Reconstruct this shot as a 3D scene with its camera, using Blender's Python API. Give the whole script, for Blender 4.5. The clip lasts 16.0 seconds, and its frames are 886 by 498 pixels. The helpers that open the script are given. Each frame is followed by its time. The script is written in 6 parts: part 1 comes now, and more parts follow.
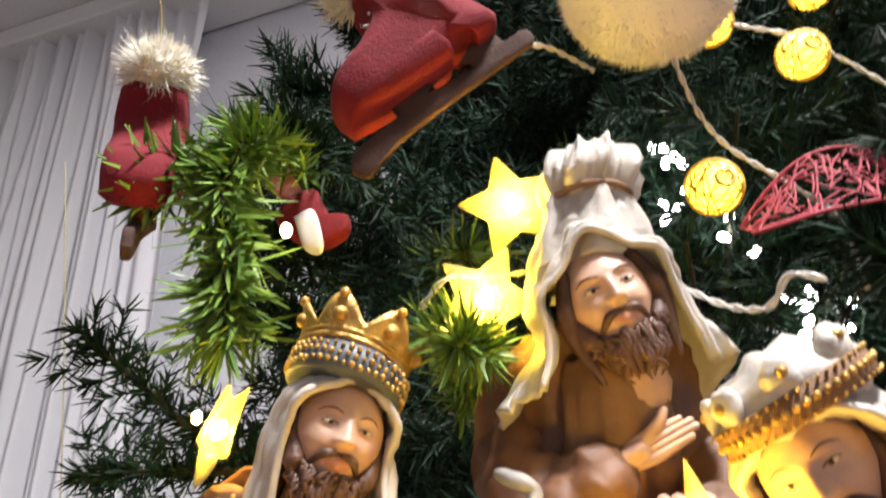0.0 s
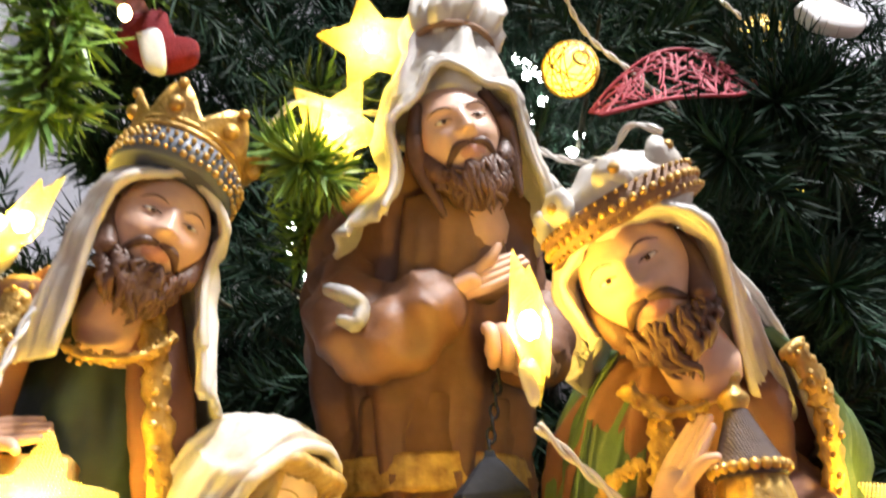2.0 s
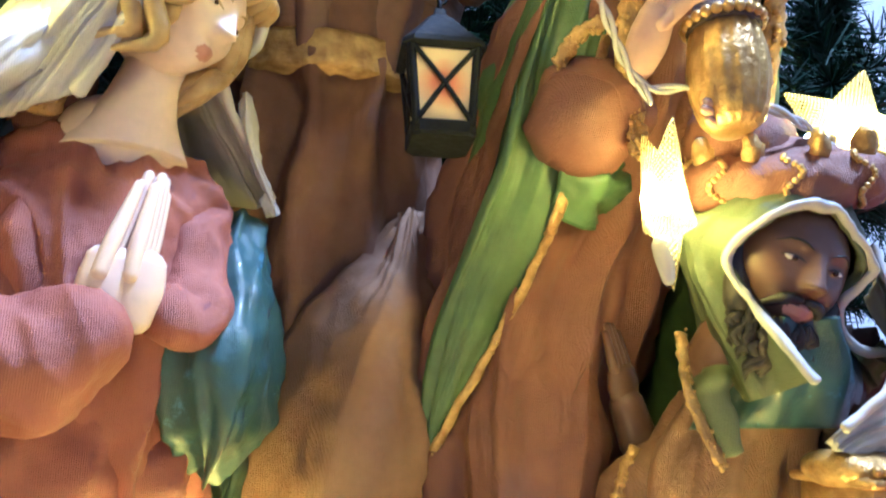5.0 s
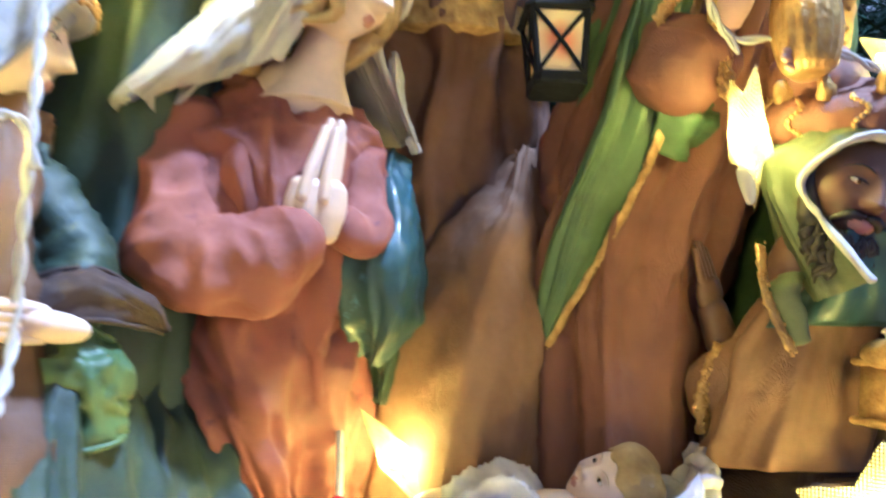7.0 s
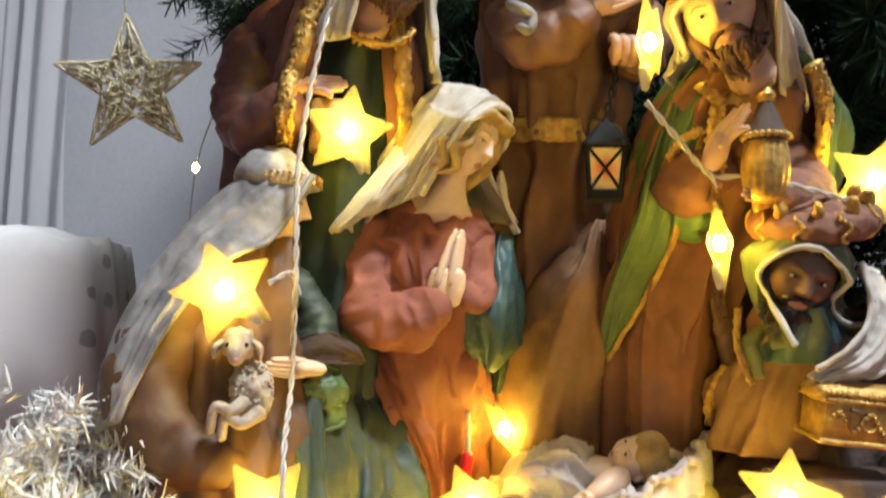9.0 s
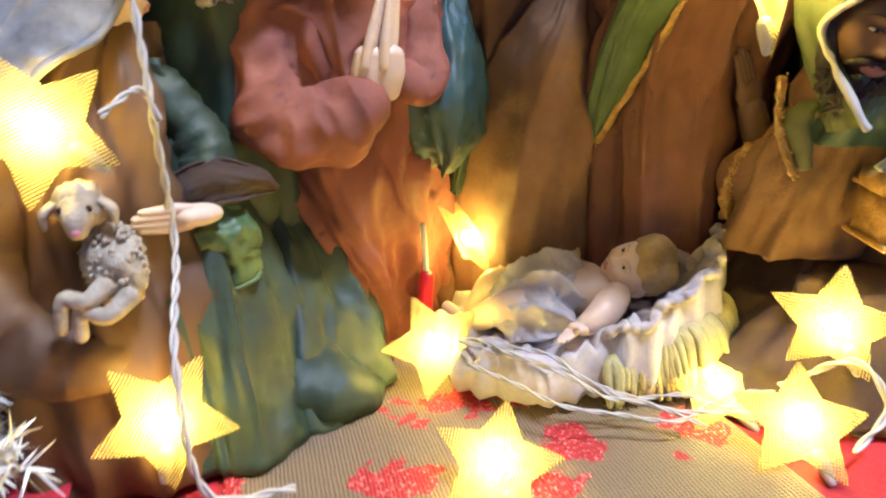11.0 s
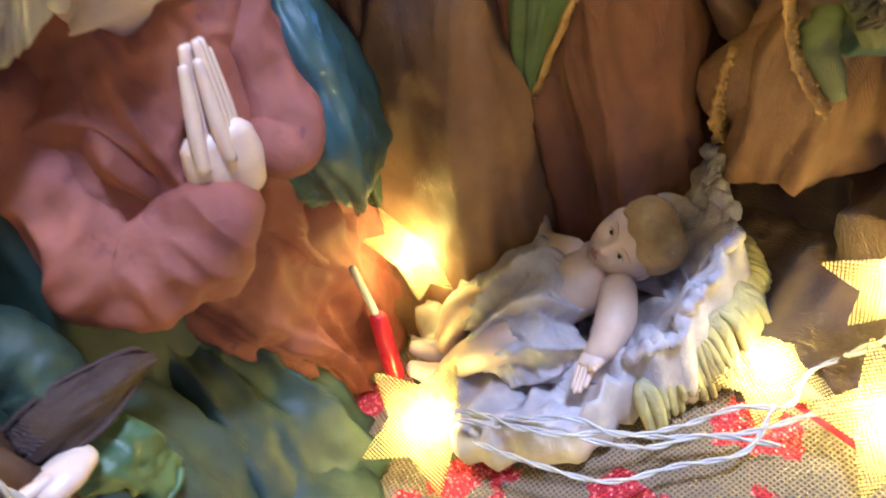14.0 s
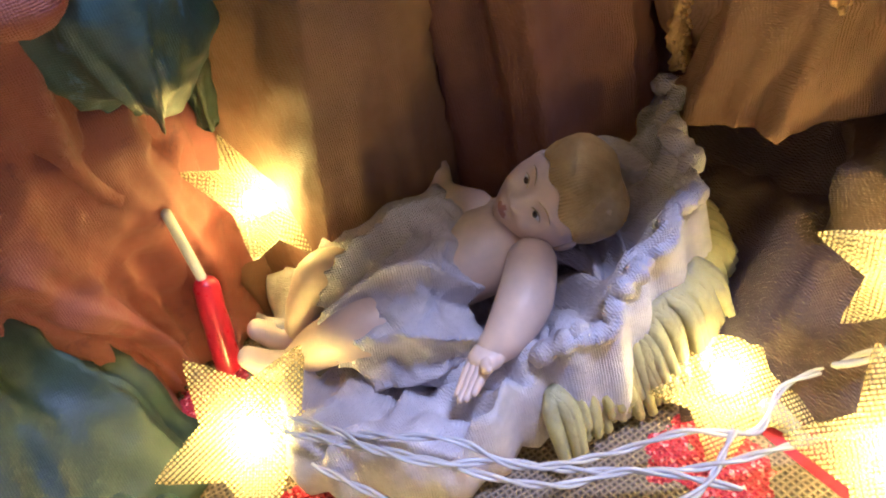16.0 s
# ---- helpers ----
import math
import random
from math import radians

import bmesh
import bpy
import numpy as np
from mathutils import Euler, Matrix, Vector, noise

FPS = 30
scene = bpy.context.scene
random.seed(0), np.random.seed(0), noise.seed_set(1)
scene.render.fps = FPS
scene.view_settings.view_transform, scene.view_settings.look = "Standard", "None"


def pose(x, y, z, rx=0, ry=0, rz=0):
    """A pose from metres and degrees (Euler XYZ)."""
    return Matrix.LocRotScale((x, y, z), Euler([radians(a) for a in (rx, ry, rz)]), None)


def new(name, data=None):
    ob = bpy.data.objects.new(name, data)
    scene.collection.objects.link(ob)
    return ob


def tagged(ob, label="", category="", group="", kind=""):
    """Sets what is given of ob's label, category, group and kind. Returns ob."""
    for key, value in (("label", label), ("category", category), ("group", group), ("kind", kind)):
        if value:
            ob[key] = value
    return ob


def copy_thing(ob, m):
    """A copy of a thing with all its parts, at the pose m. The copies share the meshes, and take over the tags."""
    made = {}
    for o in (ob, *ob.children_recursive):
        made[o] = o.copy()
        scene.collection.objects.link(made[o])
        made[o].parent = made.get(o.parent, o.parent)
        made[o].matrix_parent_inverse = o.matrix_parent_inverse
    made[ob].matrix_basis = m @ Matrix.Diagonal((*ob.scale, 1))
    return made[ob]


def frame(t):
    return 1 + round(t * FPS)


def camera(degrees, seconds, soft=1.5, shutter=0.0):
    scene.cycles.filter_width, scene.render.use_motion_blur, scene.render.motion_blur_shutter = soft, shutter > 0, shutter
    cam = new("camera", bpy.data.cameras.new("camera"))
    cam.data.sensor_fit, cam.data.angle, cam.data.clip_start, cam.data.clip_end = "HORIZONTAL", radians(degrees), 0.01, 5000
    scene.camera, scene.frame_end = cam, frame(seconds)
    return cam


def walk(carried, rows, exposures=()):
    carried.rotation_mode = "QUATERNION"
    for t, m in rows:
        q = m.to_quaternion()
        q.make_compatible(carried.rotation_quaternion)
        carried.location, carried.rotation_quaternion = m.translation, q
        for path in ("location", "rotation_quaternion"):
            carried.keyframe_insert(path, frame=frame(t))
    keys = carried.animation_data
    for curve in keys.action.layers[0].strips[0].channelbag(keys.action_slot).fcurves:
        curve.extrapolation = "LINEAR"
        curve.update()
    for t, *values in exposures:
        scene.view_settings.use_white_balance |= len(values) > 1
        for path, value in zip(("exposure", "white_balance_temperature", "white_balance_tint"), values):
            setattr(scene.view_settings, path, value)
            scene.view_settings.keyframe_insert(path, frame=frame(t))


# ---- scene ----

# ---------------------------------------------------------------- camera
cam = camera(59.7, 16.0, soft=2.0, shutter=0.5)
METRES, EYE, TILT, LEAN, TURN = 0.9, 0.218, 30.4, 3.7, 0.0
ROWS = [
    (0.0, 0.0, 0.0, 0.0, -0.0, 0.0, 0.0),
    (0.5, -0.0101, 0.0037, 0.0152, -2.91, 1.43, -3.49),
    (1.0, -0.0038, 0.0017, -0.0111, -8.39, 0.75, -3.78),
    (1.5, 0.0008, 0.0022, -0.0428, -9.54, -0.87, -5.36),
    (2.0, 0.0073, 0.0056, -0.0624, -10.8, -1.7, -6.79),
    (2.5, -0.0088, 0.0247, -0.0943, -15.35, -4.73, -9.43),
    (3.0, -0.0145, 0.032, -0.1404, -18.92, -5.43, -13.59),
    (3.5, -0.0069, 0.035, -0.1584, -20.14, -4.67, -14.0),
    (4.0, -0.0106, 0.0366, -0.1599, -24.37, -6.71, -15.24),
    (6.5, -0.0428, 0.0025, -0.1978, -24.06, -13.86, -17.79),
    (7.0, -0.0583, -0.0199, -0.1737, -18.87, -16.73, -15.36),
    (7.5, -0.0664, -0.0542, -0.1318, -13.76, -18.18, -13.07),
    (8.0, -0.0683, -0.0816, -0.1018, -11.27, -20.55, -12.21),
    (8.5, -0.0777, -0.1237, -0.0567, -7.88, -21.56, -11.04),
    (9.0, -0.0744, -0.1568, -0.032, -5.56, -25.73, -9.63),
    (9.5, -0.0638, -0.1601, -0.0422, -5.22, -30.48, -9.11),
    (12.0, -0.0417, 0.0658, -0.0204, -21.91, -52.79, -4.35),
    (12.5, -0.0314, 0.0868, 0.014, -27.89, -55.21, 1.03),
    (13.0, -0.0198, 0.0898, -0.0041, -30.65, -58.24, 2.73),
    (13.5, -0.0123, 0.0983, -0.0326, -31.03, -59.99, 1.57),
    (14.0, -0.0078, 0.1041, -0.0668, -30.03, -61.38, -0.61),
    (14.5, 0.0019, 0.104, -0.0918, -29.43, -62.13, -2.45),
    (15.0, 0.0153, 0.1075, -0.1221, -29.18, -62.16, -4.12),
    (15.5, 0.0249, 0.1129, -0.1384, -29.24, -62.22, -5.42),
    (16.0, 0.0297, 0.1174, -0.145, -29.39, -62.22, -6.16),
]
EXPOSURES = [
    (0.0, 0.45, 7400, 12), (1.0, 0.6, 7300, 15), (2.0, 0.5, 7000, 10), (3.0, 0.1, 5300, 10), (4.0, 0.2, 4500, 11), (6.5, 0.45, 4300, 10), (7.5, 0.05, 4500, 11),
    (8.0, 0.05, 5300, 9), (8.5, 0.0, 6200, 5), (9.5, -0.5, 7000, 4), (12.0, -0.4, 4600, 19), (13.0, -0.5, 4600, 19), (14.5, -0.65, 4650, 22), (16.0, -0.95, 4650, 31),
]
walk(cam, [(t, pose(0, 0, EYE, TILT, LEAN, TURN) @ pose(METRES * x, METRES * y, METRES * z, 90 + pitch, roll, yaw)) for t, x, y, z, yaw, pitch, roll in ROWS], EXPOSURES)

# ---------------------------------------------------------------- light
world = bpy.data.worlds.new("world")
scene.world = world
world.use_nodes = True
world.node_tree.nodes["Background"].inputs[0].default_value = (0.55, 0.65, 1.0, 1)
world.node_tree.nodes["Background"].inputs[1].default_value = 0.12
CEILING_POWER = 88.0
STAR_GLOW = 5.0
BULB_GLOW = 540.0
WARM = (1.0, 0.69, 0.09, 1)
COOL = (0.88, 0.91, 1.0)

# ---------------------------------------------------------------- materials
def nodes_of(name):
    m = bpy.data.materials.new(name)
    m.use_nodes = True
    return m, m.node_tree.nodes, m.node_tree.links, m.node_tree.nodes["Principled BSDF"]


def noise_node(n, l, coord, scale, detail=4, rough=0.55):
    t = n.new("ShaderNodeTexNoise")
    t.inputs["Scale"].default_value, t.inputs["Detail"].default_value, t.inputs["Roughness"].default_value = scale, detail, rough
    l.new(coord, t.inputs["Vector"])
    return t.outputs["Fac"]


def ramp_node(n, l, fac, stops):
    r = n.new("ShaderNodeValToRGB")
    while len(r.color_ramp.elements) < len(stops):
        r.color_ramp.elements.new(0.5)
    for e, (p, c) in zip(r.color_ramp.elements, stops):
        e.position, e.color = p, (*c, 1)
    l.new(fac, r.inputs[0])
    return r.outputs[0]


def mix_node(n, l, fac, a, b, mode="MIX"):
    x = n.new("ShaderNodeMix")
    x.data_type, x.blend_type = "RGBA", mode
    for s, v in ((x.inputs[0], fac), (x.inputs[6], a), (x.inputs[7], b)):
        if isinstance(v, (int, float)):
            s.default_value = v
        elif isinstance(v, tuple):
            s.default_value = (*v, 1)
        else:
            l.new(v, s)
    return x.outputs[2]


def math_node(n, l, op, a, b=0.0):
    x = n.new("ShaderNodeMath")
    x.operation = op
    for s, v in ((x.inputs[0], a), (x.inputs[1], b)):
        if isinstance(v, (int, float)):
            s.default_value = v
        else:
            l.new(v, s)
    return x.outputs[0]


def painted(name, light, dark, rough=0.5, big=35, fine=260, weave=0.0, bump=0.25, metal=0.0, coat=0.0, worn=None):
    """Painted resin or stiffened cloth: two colours in broad stains, fine mottling, a weave or grain in the relief."""
    m, n, l, p = nodes_of(name)
    at = n.new("ShaderNodeTexCoord").outputs["Object"]
    broad, small = noise_node(n, l, at, big, 5), noise_node(n, l, at, fine, 3)
    c = mix_node(n, l, ramp_node(n, l, broad, ((0.32, (0, 0, 0)), (0.68, (1, 1, 1)))), dark, light)
    c = mix_node(n, l, math_node(n, l, "MULTIPLY", small, 0.45), c, tuple(0.55 * v for v in light))
    if worn:
        w = ramp_node(n, l, noise_node(n, l, at, big * 2.7, 6, 0.7), ((0.6, (0, 0, 0)), (0.7, (1, 1, 1))))
        c = mix_node(n, l, w, c, worn)
    l.new(c, p.inputs["Base Color"])
    r = n.new("ShaderNodeMapRange")
    r.inputs[3].default_value, r.inputs[4].default_value = rough - 0.12, rough + 0.15
    l.new(small, r.inputs[0])
    l.new(r.outputs[0], p.inputs["Roughness"])
    p.inputs["Metallic"].default_value, p.inputs["Coat Weight"].default_value = metal, coat
    h = math_node(n, l, "ADD", small, broad)
    if weave:
        for axis in ("X", "Z"):
            w = n.new("ShaderNodeTexWave")
            w.bands_direction = axis
            w.inputs["Scale"].default_value, w.inputs["Distortion"].default_value, w.inputs["Detail Scale"].default_value = 560, 2.5, 2
            l.new(at, w.inputs["Vector"])
            h = math_node(n, l, "ADD", h, math_node(n, l, "MULTIPLY", w.outputs["Fac"], 0.32 * weave))
    b = n.new("ShaderNodeBump")
    b.inputs["Strength"].default_value, b.inputs["Distance"].default_value = bump * (1.5 if weave else 1.0), 0.001
    l.new(h, b.inputs["Height"])
    l.new(b.outputs[0], p.inputs["Normal"])
    return m


def glowing(name, colour, strength, base=(0.8, 0.8, 0.8), rough=0.5):
    m, n, l, p = nodes_of(name)
    p.inputs["Base Color"].default_value, p.inputs["Roughness"].default_value = (*base, 1), rough
    p.inputs["Emission Color"].default_value, p.inputs["Emission Strength"].default_value = colour, strength
    return m


TERRACOTTA = painted("terracotta_cloth", (0.40, 0.14, 0.085), (0.25, 0.072, 0.055), 0.55, 30, 240, 0.5, 0.5, worn=(0.17, 0.055, 0.06))
BROWN = painted("brown_cloth", (0.27, 0.14, 0.07), (0.17, 0.075, 0.04), 0.6, 28, 240, 0.5, 0.5)
TAN = painted("tan_cloth", (0.33, 0.185, 0.09), (0.22, 0.11, 0.055), 0.6, 28, 240, 0.5, 0.5)
HAZEL = painted("hazel_brown_paint", (0.25, 0.12, 0.065), (0.13, 0.058, 0.036), 0.5, 40, 260, 0.3)
COCOA = painted("cocoa_brown_cloth", (0.15, 0.075, 0.032), (0.075, 0.035, 0.018), 0.55, 30, 240, 0.4)
MAROON = painted("dark_maroon_brown", (0.16, 0.06, 0.04), (0.085, 0.03, 0.025), 0.5, 40, 260, 0.3)
RUSSET = painted("russet_cloth", (0.27, 0.115, 0.065), (0.16, 0.06, 0.04), 0.55, 30, 240, 0.5, 0.5)
UMBER = painted("umber_cloth", (0.085, 0.050, 0.037), (0.045, 0.026, 0.022), 0.6, 30, 240, 0.6, 0.5)
DARK_GREEN = painted("dark_green_cloth", (0.038, 0.066, 0.042), (0.014, 0.028, 0.022), 0.5, 34, 240, 0.3)
OLIVE = painted("olive_cloth", (0.14, 0.16, 0.07), (0.075, 0.095, 0.045), 0.5, 30, 240, 0.4)
LEAF_GREEN = painted("bright_green_paint", (0.10, 0.17, 0.055), (0.05, 0.09, 0.035), 0.45, 40, 260, 0.2)
TEAL = painted("teal_blue_paint", (0.045, 0.105, 0.12), (0.022, 0.055, 0.055), 0.38, 34, 260, 0.3, coat=0.15, worn=(0.10, 0.22, 0.36))
CREAM = painted("cream_veil_paint", (0.66, 0.62, 0.55), (0.44, 0.41, 0.38), 0.5, 45, 300, 0.3)
GREY_VEIL = painted("grey_veil_paint", (0.42, 0.40, 0.385), (0.15, 0.145, 0.15), 0.5, 55, 300, 0.3)
SKIN = painted("painted_skin", (0.66, 0.43, 0.31), (0.6, 0.35, 0.25), 0.42, 50, 300, 0, 0.08)
PALE_SKIN = painted("pale_painted_skin", (0.82, 0.64, 0.50), (0.76, 0.55, 0.42), 0.4, 50, 300, 0, 0.08)
DARK_SKIN = painted("dark_painted_skin", (0.15, 0.08, 0.052), (0.09, 0.045, 0.03), 0.35, 60, 300, 0, 0.12)
BEARD = painted("brown_beard", (0.13, 0.06, 0.035), (0.06, 0.026, 0.016), 0.5, 120, 500, 0, 0.5)
BLACK_BEARD = painted("black_beard", (0.03, 0.025, 0.025), (0.012, 0.01, 0.01), 0.5, 120, 500, 0, 0.5)
BLONDE = painted("blonde_hair", (0.52, 0.38, 0.16), (0.30, 0.18, 0.06), 0.45, 120, 420, 0, 0.4)
LIPS = painted("painted_lips", (0.54, 0.27, 0.2), (0.48, 0.21, 0.15), 0.4)
EYE_WHITE = painted("eye_white", (0.75, 0.7, 0.64), (0.7, 0.64, 0.58), 0.25, bump=0.02)
EYE_DARK = painted("eye_dark", (0.05, 0.025, 0.015), (0.03, 0.015, 0.01), 0.2, bump=0.02)
GOLD = painted("antique_gold_paint", (0.72, 0.47, 0.13), (0.30, 0.16, 0.045), 0.36, 160, 600, 0, 0.7, 0.5)
BAND_BLUE = painted("slate_blue_band", (0.10, 0.12, 0.15), (0.05, 0.06, 0.08), 0.5)
WOOL = painted("lamb_wool", (0.6, 0.52, 0.4), (0.36, 0.28, 0.2), 0.7, 150, 420, 0, 0.8)
STRAW = painted("straw_paint", (0.46, 0.42, 0.2), (0.25, 0.21, 0.09), 0.55, 60, 400, 0, 0.6)
LINEN = painted("lilac_grey_linen", (0.78, 0.72, 0.73), (0.46, 0.40, 0.42), 0.55, 75, 420, 0.6, 0.5)
BLACK_METAL = painted("black_lantern_paint", (0.012, 0.013, 0.018), (0.006, 0.007, 0.01), 0.7, 90, 400, 0, 0.3)
BLACK_METAL.node_tree.nodes["Principled BSDF"].inputs["Specular IOR Level"].default_value = 0.15
FELT_RED = painted("red_felt", (0.20, 0.003, 0.012), (0.14, 0.002, 0.008), 0.9, 60, 900, 0, 0.5)
FELT_BROWN = painted("brown_felt", (0.07, 0.034, 0.026), (0.045, 0.022, 0.017), 0.95, 60, 900, 0, 0.5)
FUR = painted("cream_fur", (0.95, 0.93, 0.86), (0.9, 0.87, 0.78), 0.9, 60, 900, 0, 0.3)
PINK = painted("pink_ribbon", (0.62, 0.26, 0.3), (0.5, 0.17, 0.2), 0.5, 60, 400, 0.3)
WHITE_PAINT = painted("white_paint", (0.8, 0.79, 0.77), (0.7, 0.69, 0.68), 0.5)
RED_PLASTIC = painted("red_plastic_sleeve", (0.5, 0.012, 0.015), (0.4, 0.008, 0.01), 0.3, 60, 300, 0, 0.05)
STEM = painted("branch_stem", (0.05, 0.045, 0.02), (0.03, 0.025, 0.012), 0.8, 90, 400, 0, 0.5)


def wire_material():
    m, n, l, p = nodes_of("clear_wire")
    p.inputs["Base Color"].default_value = (0.74, 0.71, 0.68, 1)
    p.inputs["Roughness"].default_value, p.inputs["Transmission Weight"].default_value = 0.22, 0.35
    return m


def needle_material(name, light, dark, gloss=0.4):
    m, n, l, p = nodes_of(name)
    g = n.new("ShaderNodeNewGeometry")
    c = ramp_node(n, l, g.outputs["Random Per Island"], ((0.0, dark), (0.7, light), (1.0, tuple(1.5 * v for v in light))))
    l.new(c, p.inputs["Base Color"])
    p.inputs["Roughness"].default_value, p.inputs["Specular IOR Level"].default_value = gloss, 0.25
    return m


def star_material():
    """Gold mesh fabric over a warm lamp, the lamp's glow painted in as emission: bright in the middle, dim at the
    points.
    """
    m, n, l, p = nodes_of("star_fabric")
    at = n.new("ShaderNodeTexCoord").outputs["Object"]
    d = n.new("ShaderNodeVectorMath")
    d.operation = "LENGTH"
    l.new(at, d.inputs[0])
    # lamp glow put into the fabric itself, fading with distance from the centre
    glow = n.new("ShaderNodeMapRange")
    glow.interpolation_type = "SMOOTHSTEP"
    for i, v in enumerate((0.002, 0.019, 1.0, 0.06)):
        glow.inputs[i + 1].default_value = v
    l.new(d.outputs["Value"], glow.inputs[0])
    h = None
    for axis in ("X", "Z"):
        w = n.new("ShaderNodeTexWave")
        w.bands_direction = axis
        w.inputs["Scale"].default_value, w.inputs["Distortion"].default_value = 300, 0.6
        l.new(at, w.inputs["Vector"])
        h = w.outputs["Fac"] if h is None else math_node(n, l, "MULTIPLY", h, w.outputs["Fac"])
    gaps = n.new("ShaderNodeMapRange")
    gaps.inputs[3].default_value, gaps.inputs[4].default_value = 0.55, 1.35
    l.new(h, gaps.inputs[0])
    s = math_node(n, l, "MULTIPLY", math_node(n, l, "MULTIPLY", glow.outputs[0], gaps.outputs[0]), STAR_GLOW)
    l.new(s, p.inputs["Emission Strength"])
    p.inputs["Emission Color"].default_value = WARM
    c = mix_node(n, l, h, (0.34, 0.27, 0.12), (0.72, 0.6, 0.34))
    l.new(c, p.inputs["Base Color"])
    p.inputs["Roughness"].default_value, p.inputs["Metallic"].default_value = 0.4, 0.3
    b = n.new("ShaderNodeBump")
    b.inputs["Strength"].default_value, b.inputs["Distance"].default_value = 0.6, 0.0006
    l.new(h, b.inputs["Height"])
    l.new(b.outputs[0], p.inputs["Normal"])
    # open weave: light passes through the holes and glows in the threads
    thread = n.new("ShaderNodeBsdfTranslucent")
    l.new(c, thread.inputs[0])
    x = n.new("ShaderNodeMixShader")
    x.inputs[0].default_value = 0.45
    l.new(p.outputs[0], x.inputs[1])
    l.new(thread.outputs[0], x.inputs[2])
    hole = n.new("ShaderNodeBsdfTransparent")
    y = n.new("ShaderNodeMixShader")
    cover = n.new("ShaderNodeMapRange")
    cover.inputs[1].default_value, cover.inputs[2].default_value, cover.inputs[3].default_value, cover.inputs[4].default_value = 0.0, 0.5, 0.25, 0.85
    l.new(h, cover.inputs[0])
    l.new(cover.outputs[0], y.inputs[0])
    l.new(hole.outputs[0], y.inputs[1])
    l.new(x.outputs[0], y.inputs[2])
    l.new(y.outputs[0], n["Material Output"].inputs[0])
    return m


def burlap_material():
    """Jute runner with a printed pattern of red glitter leaves."""
    m, n, l, p = nodes_of("burlap_red_glitter")
    at = n.new("ShaderNodeTexCoord").outputs["Object"]
    h = None
    for axis in ("X", "Y"):
        w = n.new("ShaderNodeTexWave")
        w.bands_direction = axis
        w.inputs["Scale"].default_value, w.inputs["Distortion"].default_value = 210, 2.0
        l.new(at, w.inputs["Vector"])
        h = w.outputs["Fac"] if h is None else math_node(n, l, "MAXIMUM", h, w.outputs["Fac"])
    jute = mix_node(n, l, h, (0.07, 0.05, 0.032), (0.26, 0.195, 0.125))
    v = n.new("ShaderNodeTexVoronoi")
    v.inputs["Scale"].default_value = 26
    l.new(at, v.inputs["Vector"])
    wob = noise_node(n, l, at, 60, 5, 0.6)
    mask = ramp_node(n, l, math_node(n, l, "ADD", v.outputs["Distance"], math_node(n, l, "MULTIPLY", wob, 1.3)), ((0.99, (1, 1, 1)), (1.0, (0, 0, 0))))
    g = n.new("ShaderNodeTexVoronoi")
    g.inputs["Scale"].default_value = 1100
    l.new(at, g.inputs["Vector"])
    red = ramp_node(n, l, g.outputs["Color"], ((0.0, (0.25, 0.004, 0.012)), (0.7, (0.5, 0.015, 0.03)), (0.92, (0.95, 0.35, 0.35))))
    l.new(mix_node(n, l, mask, jute, red), p.inputs["Base Color"])
    p.inputs["Roughness"].default_value = 0.6
    b = n.new("ShaderNodeBump")
    b.inputs["Strength"].default_value, b.inputs["Distance"].default_value = 0.8, 0.0008
    l.new(h, b.inputs["Height"])
    l.new(b.outputs[0], p.inputs["Normal"])
    return m


def sheer_material():
    m, n, l, p = nodes_of("sheer_curtain")
    at = n.new("ShaderNodeTexCoord").outputs["Object"]
    c = mix_node(n, l, noise_node(n, l, at, 6), (0.8, 0.81, 0.85), (0.88, 0.88, 0.9))
    l.new(c, p.inputs["Base Color"])
    p.inputs["Roughness"].default_value = 0.7
    t = n.new("ShaderNodeBsdfTranslucent")
    l.new(c, t.inputs[0])
    x = n.new("ShaderNodeMixShader")
    x.inputs[0].default_value = 0.35
    l.new(p.outputs[0], x.inputs[1])
    l.new(t.outputs[0], x.inputs[2])
    l.new(x.outputs[0], n["Material Output"].inputs[0])
    return m


def sprig_material():
    """White cotton cover with small grey printed sprigs."""
    m, n, l, p = nodes_of("white_sprigged_cotton")
    at = n.new("ShaderNodeTexCoord").outputs["Object"]
    v = n.new("ShaderNodeTexVoronoi")
    v.inputs["Scale"].default_value, v.inputs["Randomness"].default_value = 26, 0.35
    l.new(at, v.inputs["Vector"])
    mask = ramp_node(n, l, math_node(n, l, "ADD", v.outputs["Distance"], math_node(n, l, "MULTIPLY", noise_node(n, l, at, 180), 0.25)), ((0.31, (1, 1, 1)), (0.36, (0, 0, 0))))
    cloth = mix_node(n, l, noise_node(n, l, at, 9), (0.8, 0.8, 0.82), (0.87, 0.87, 0.88))
    l.new(mix_node(n, l, mask, cloth, (0.42, 0.43, 0.46)), p.inputs["Base Color"])
    p.inputs["Roughness"].default_value = 0.85
    b = n.new("ShaderNodeBump")
    b.inputs["Strength"].default_value, b.inputs["Distance"].default_value = 0.4, 0.004
    l.new(noise_node(n, l, at, 14, 6), b.inputs["Height"])
    l.new(b.outputs[0], p.inputs["Normal"])
    return m


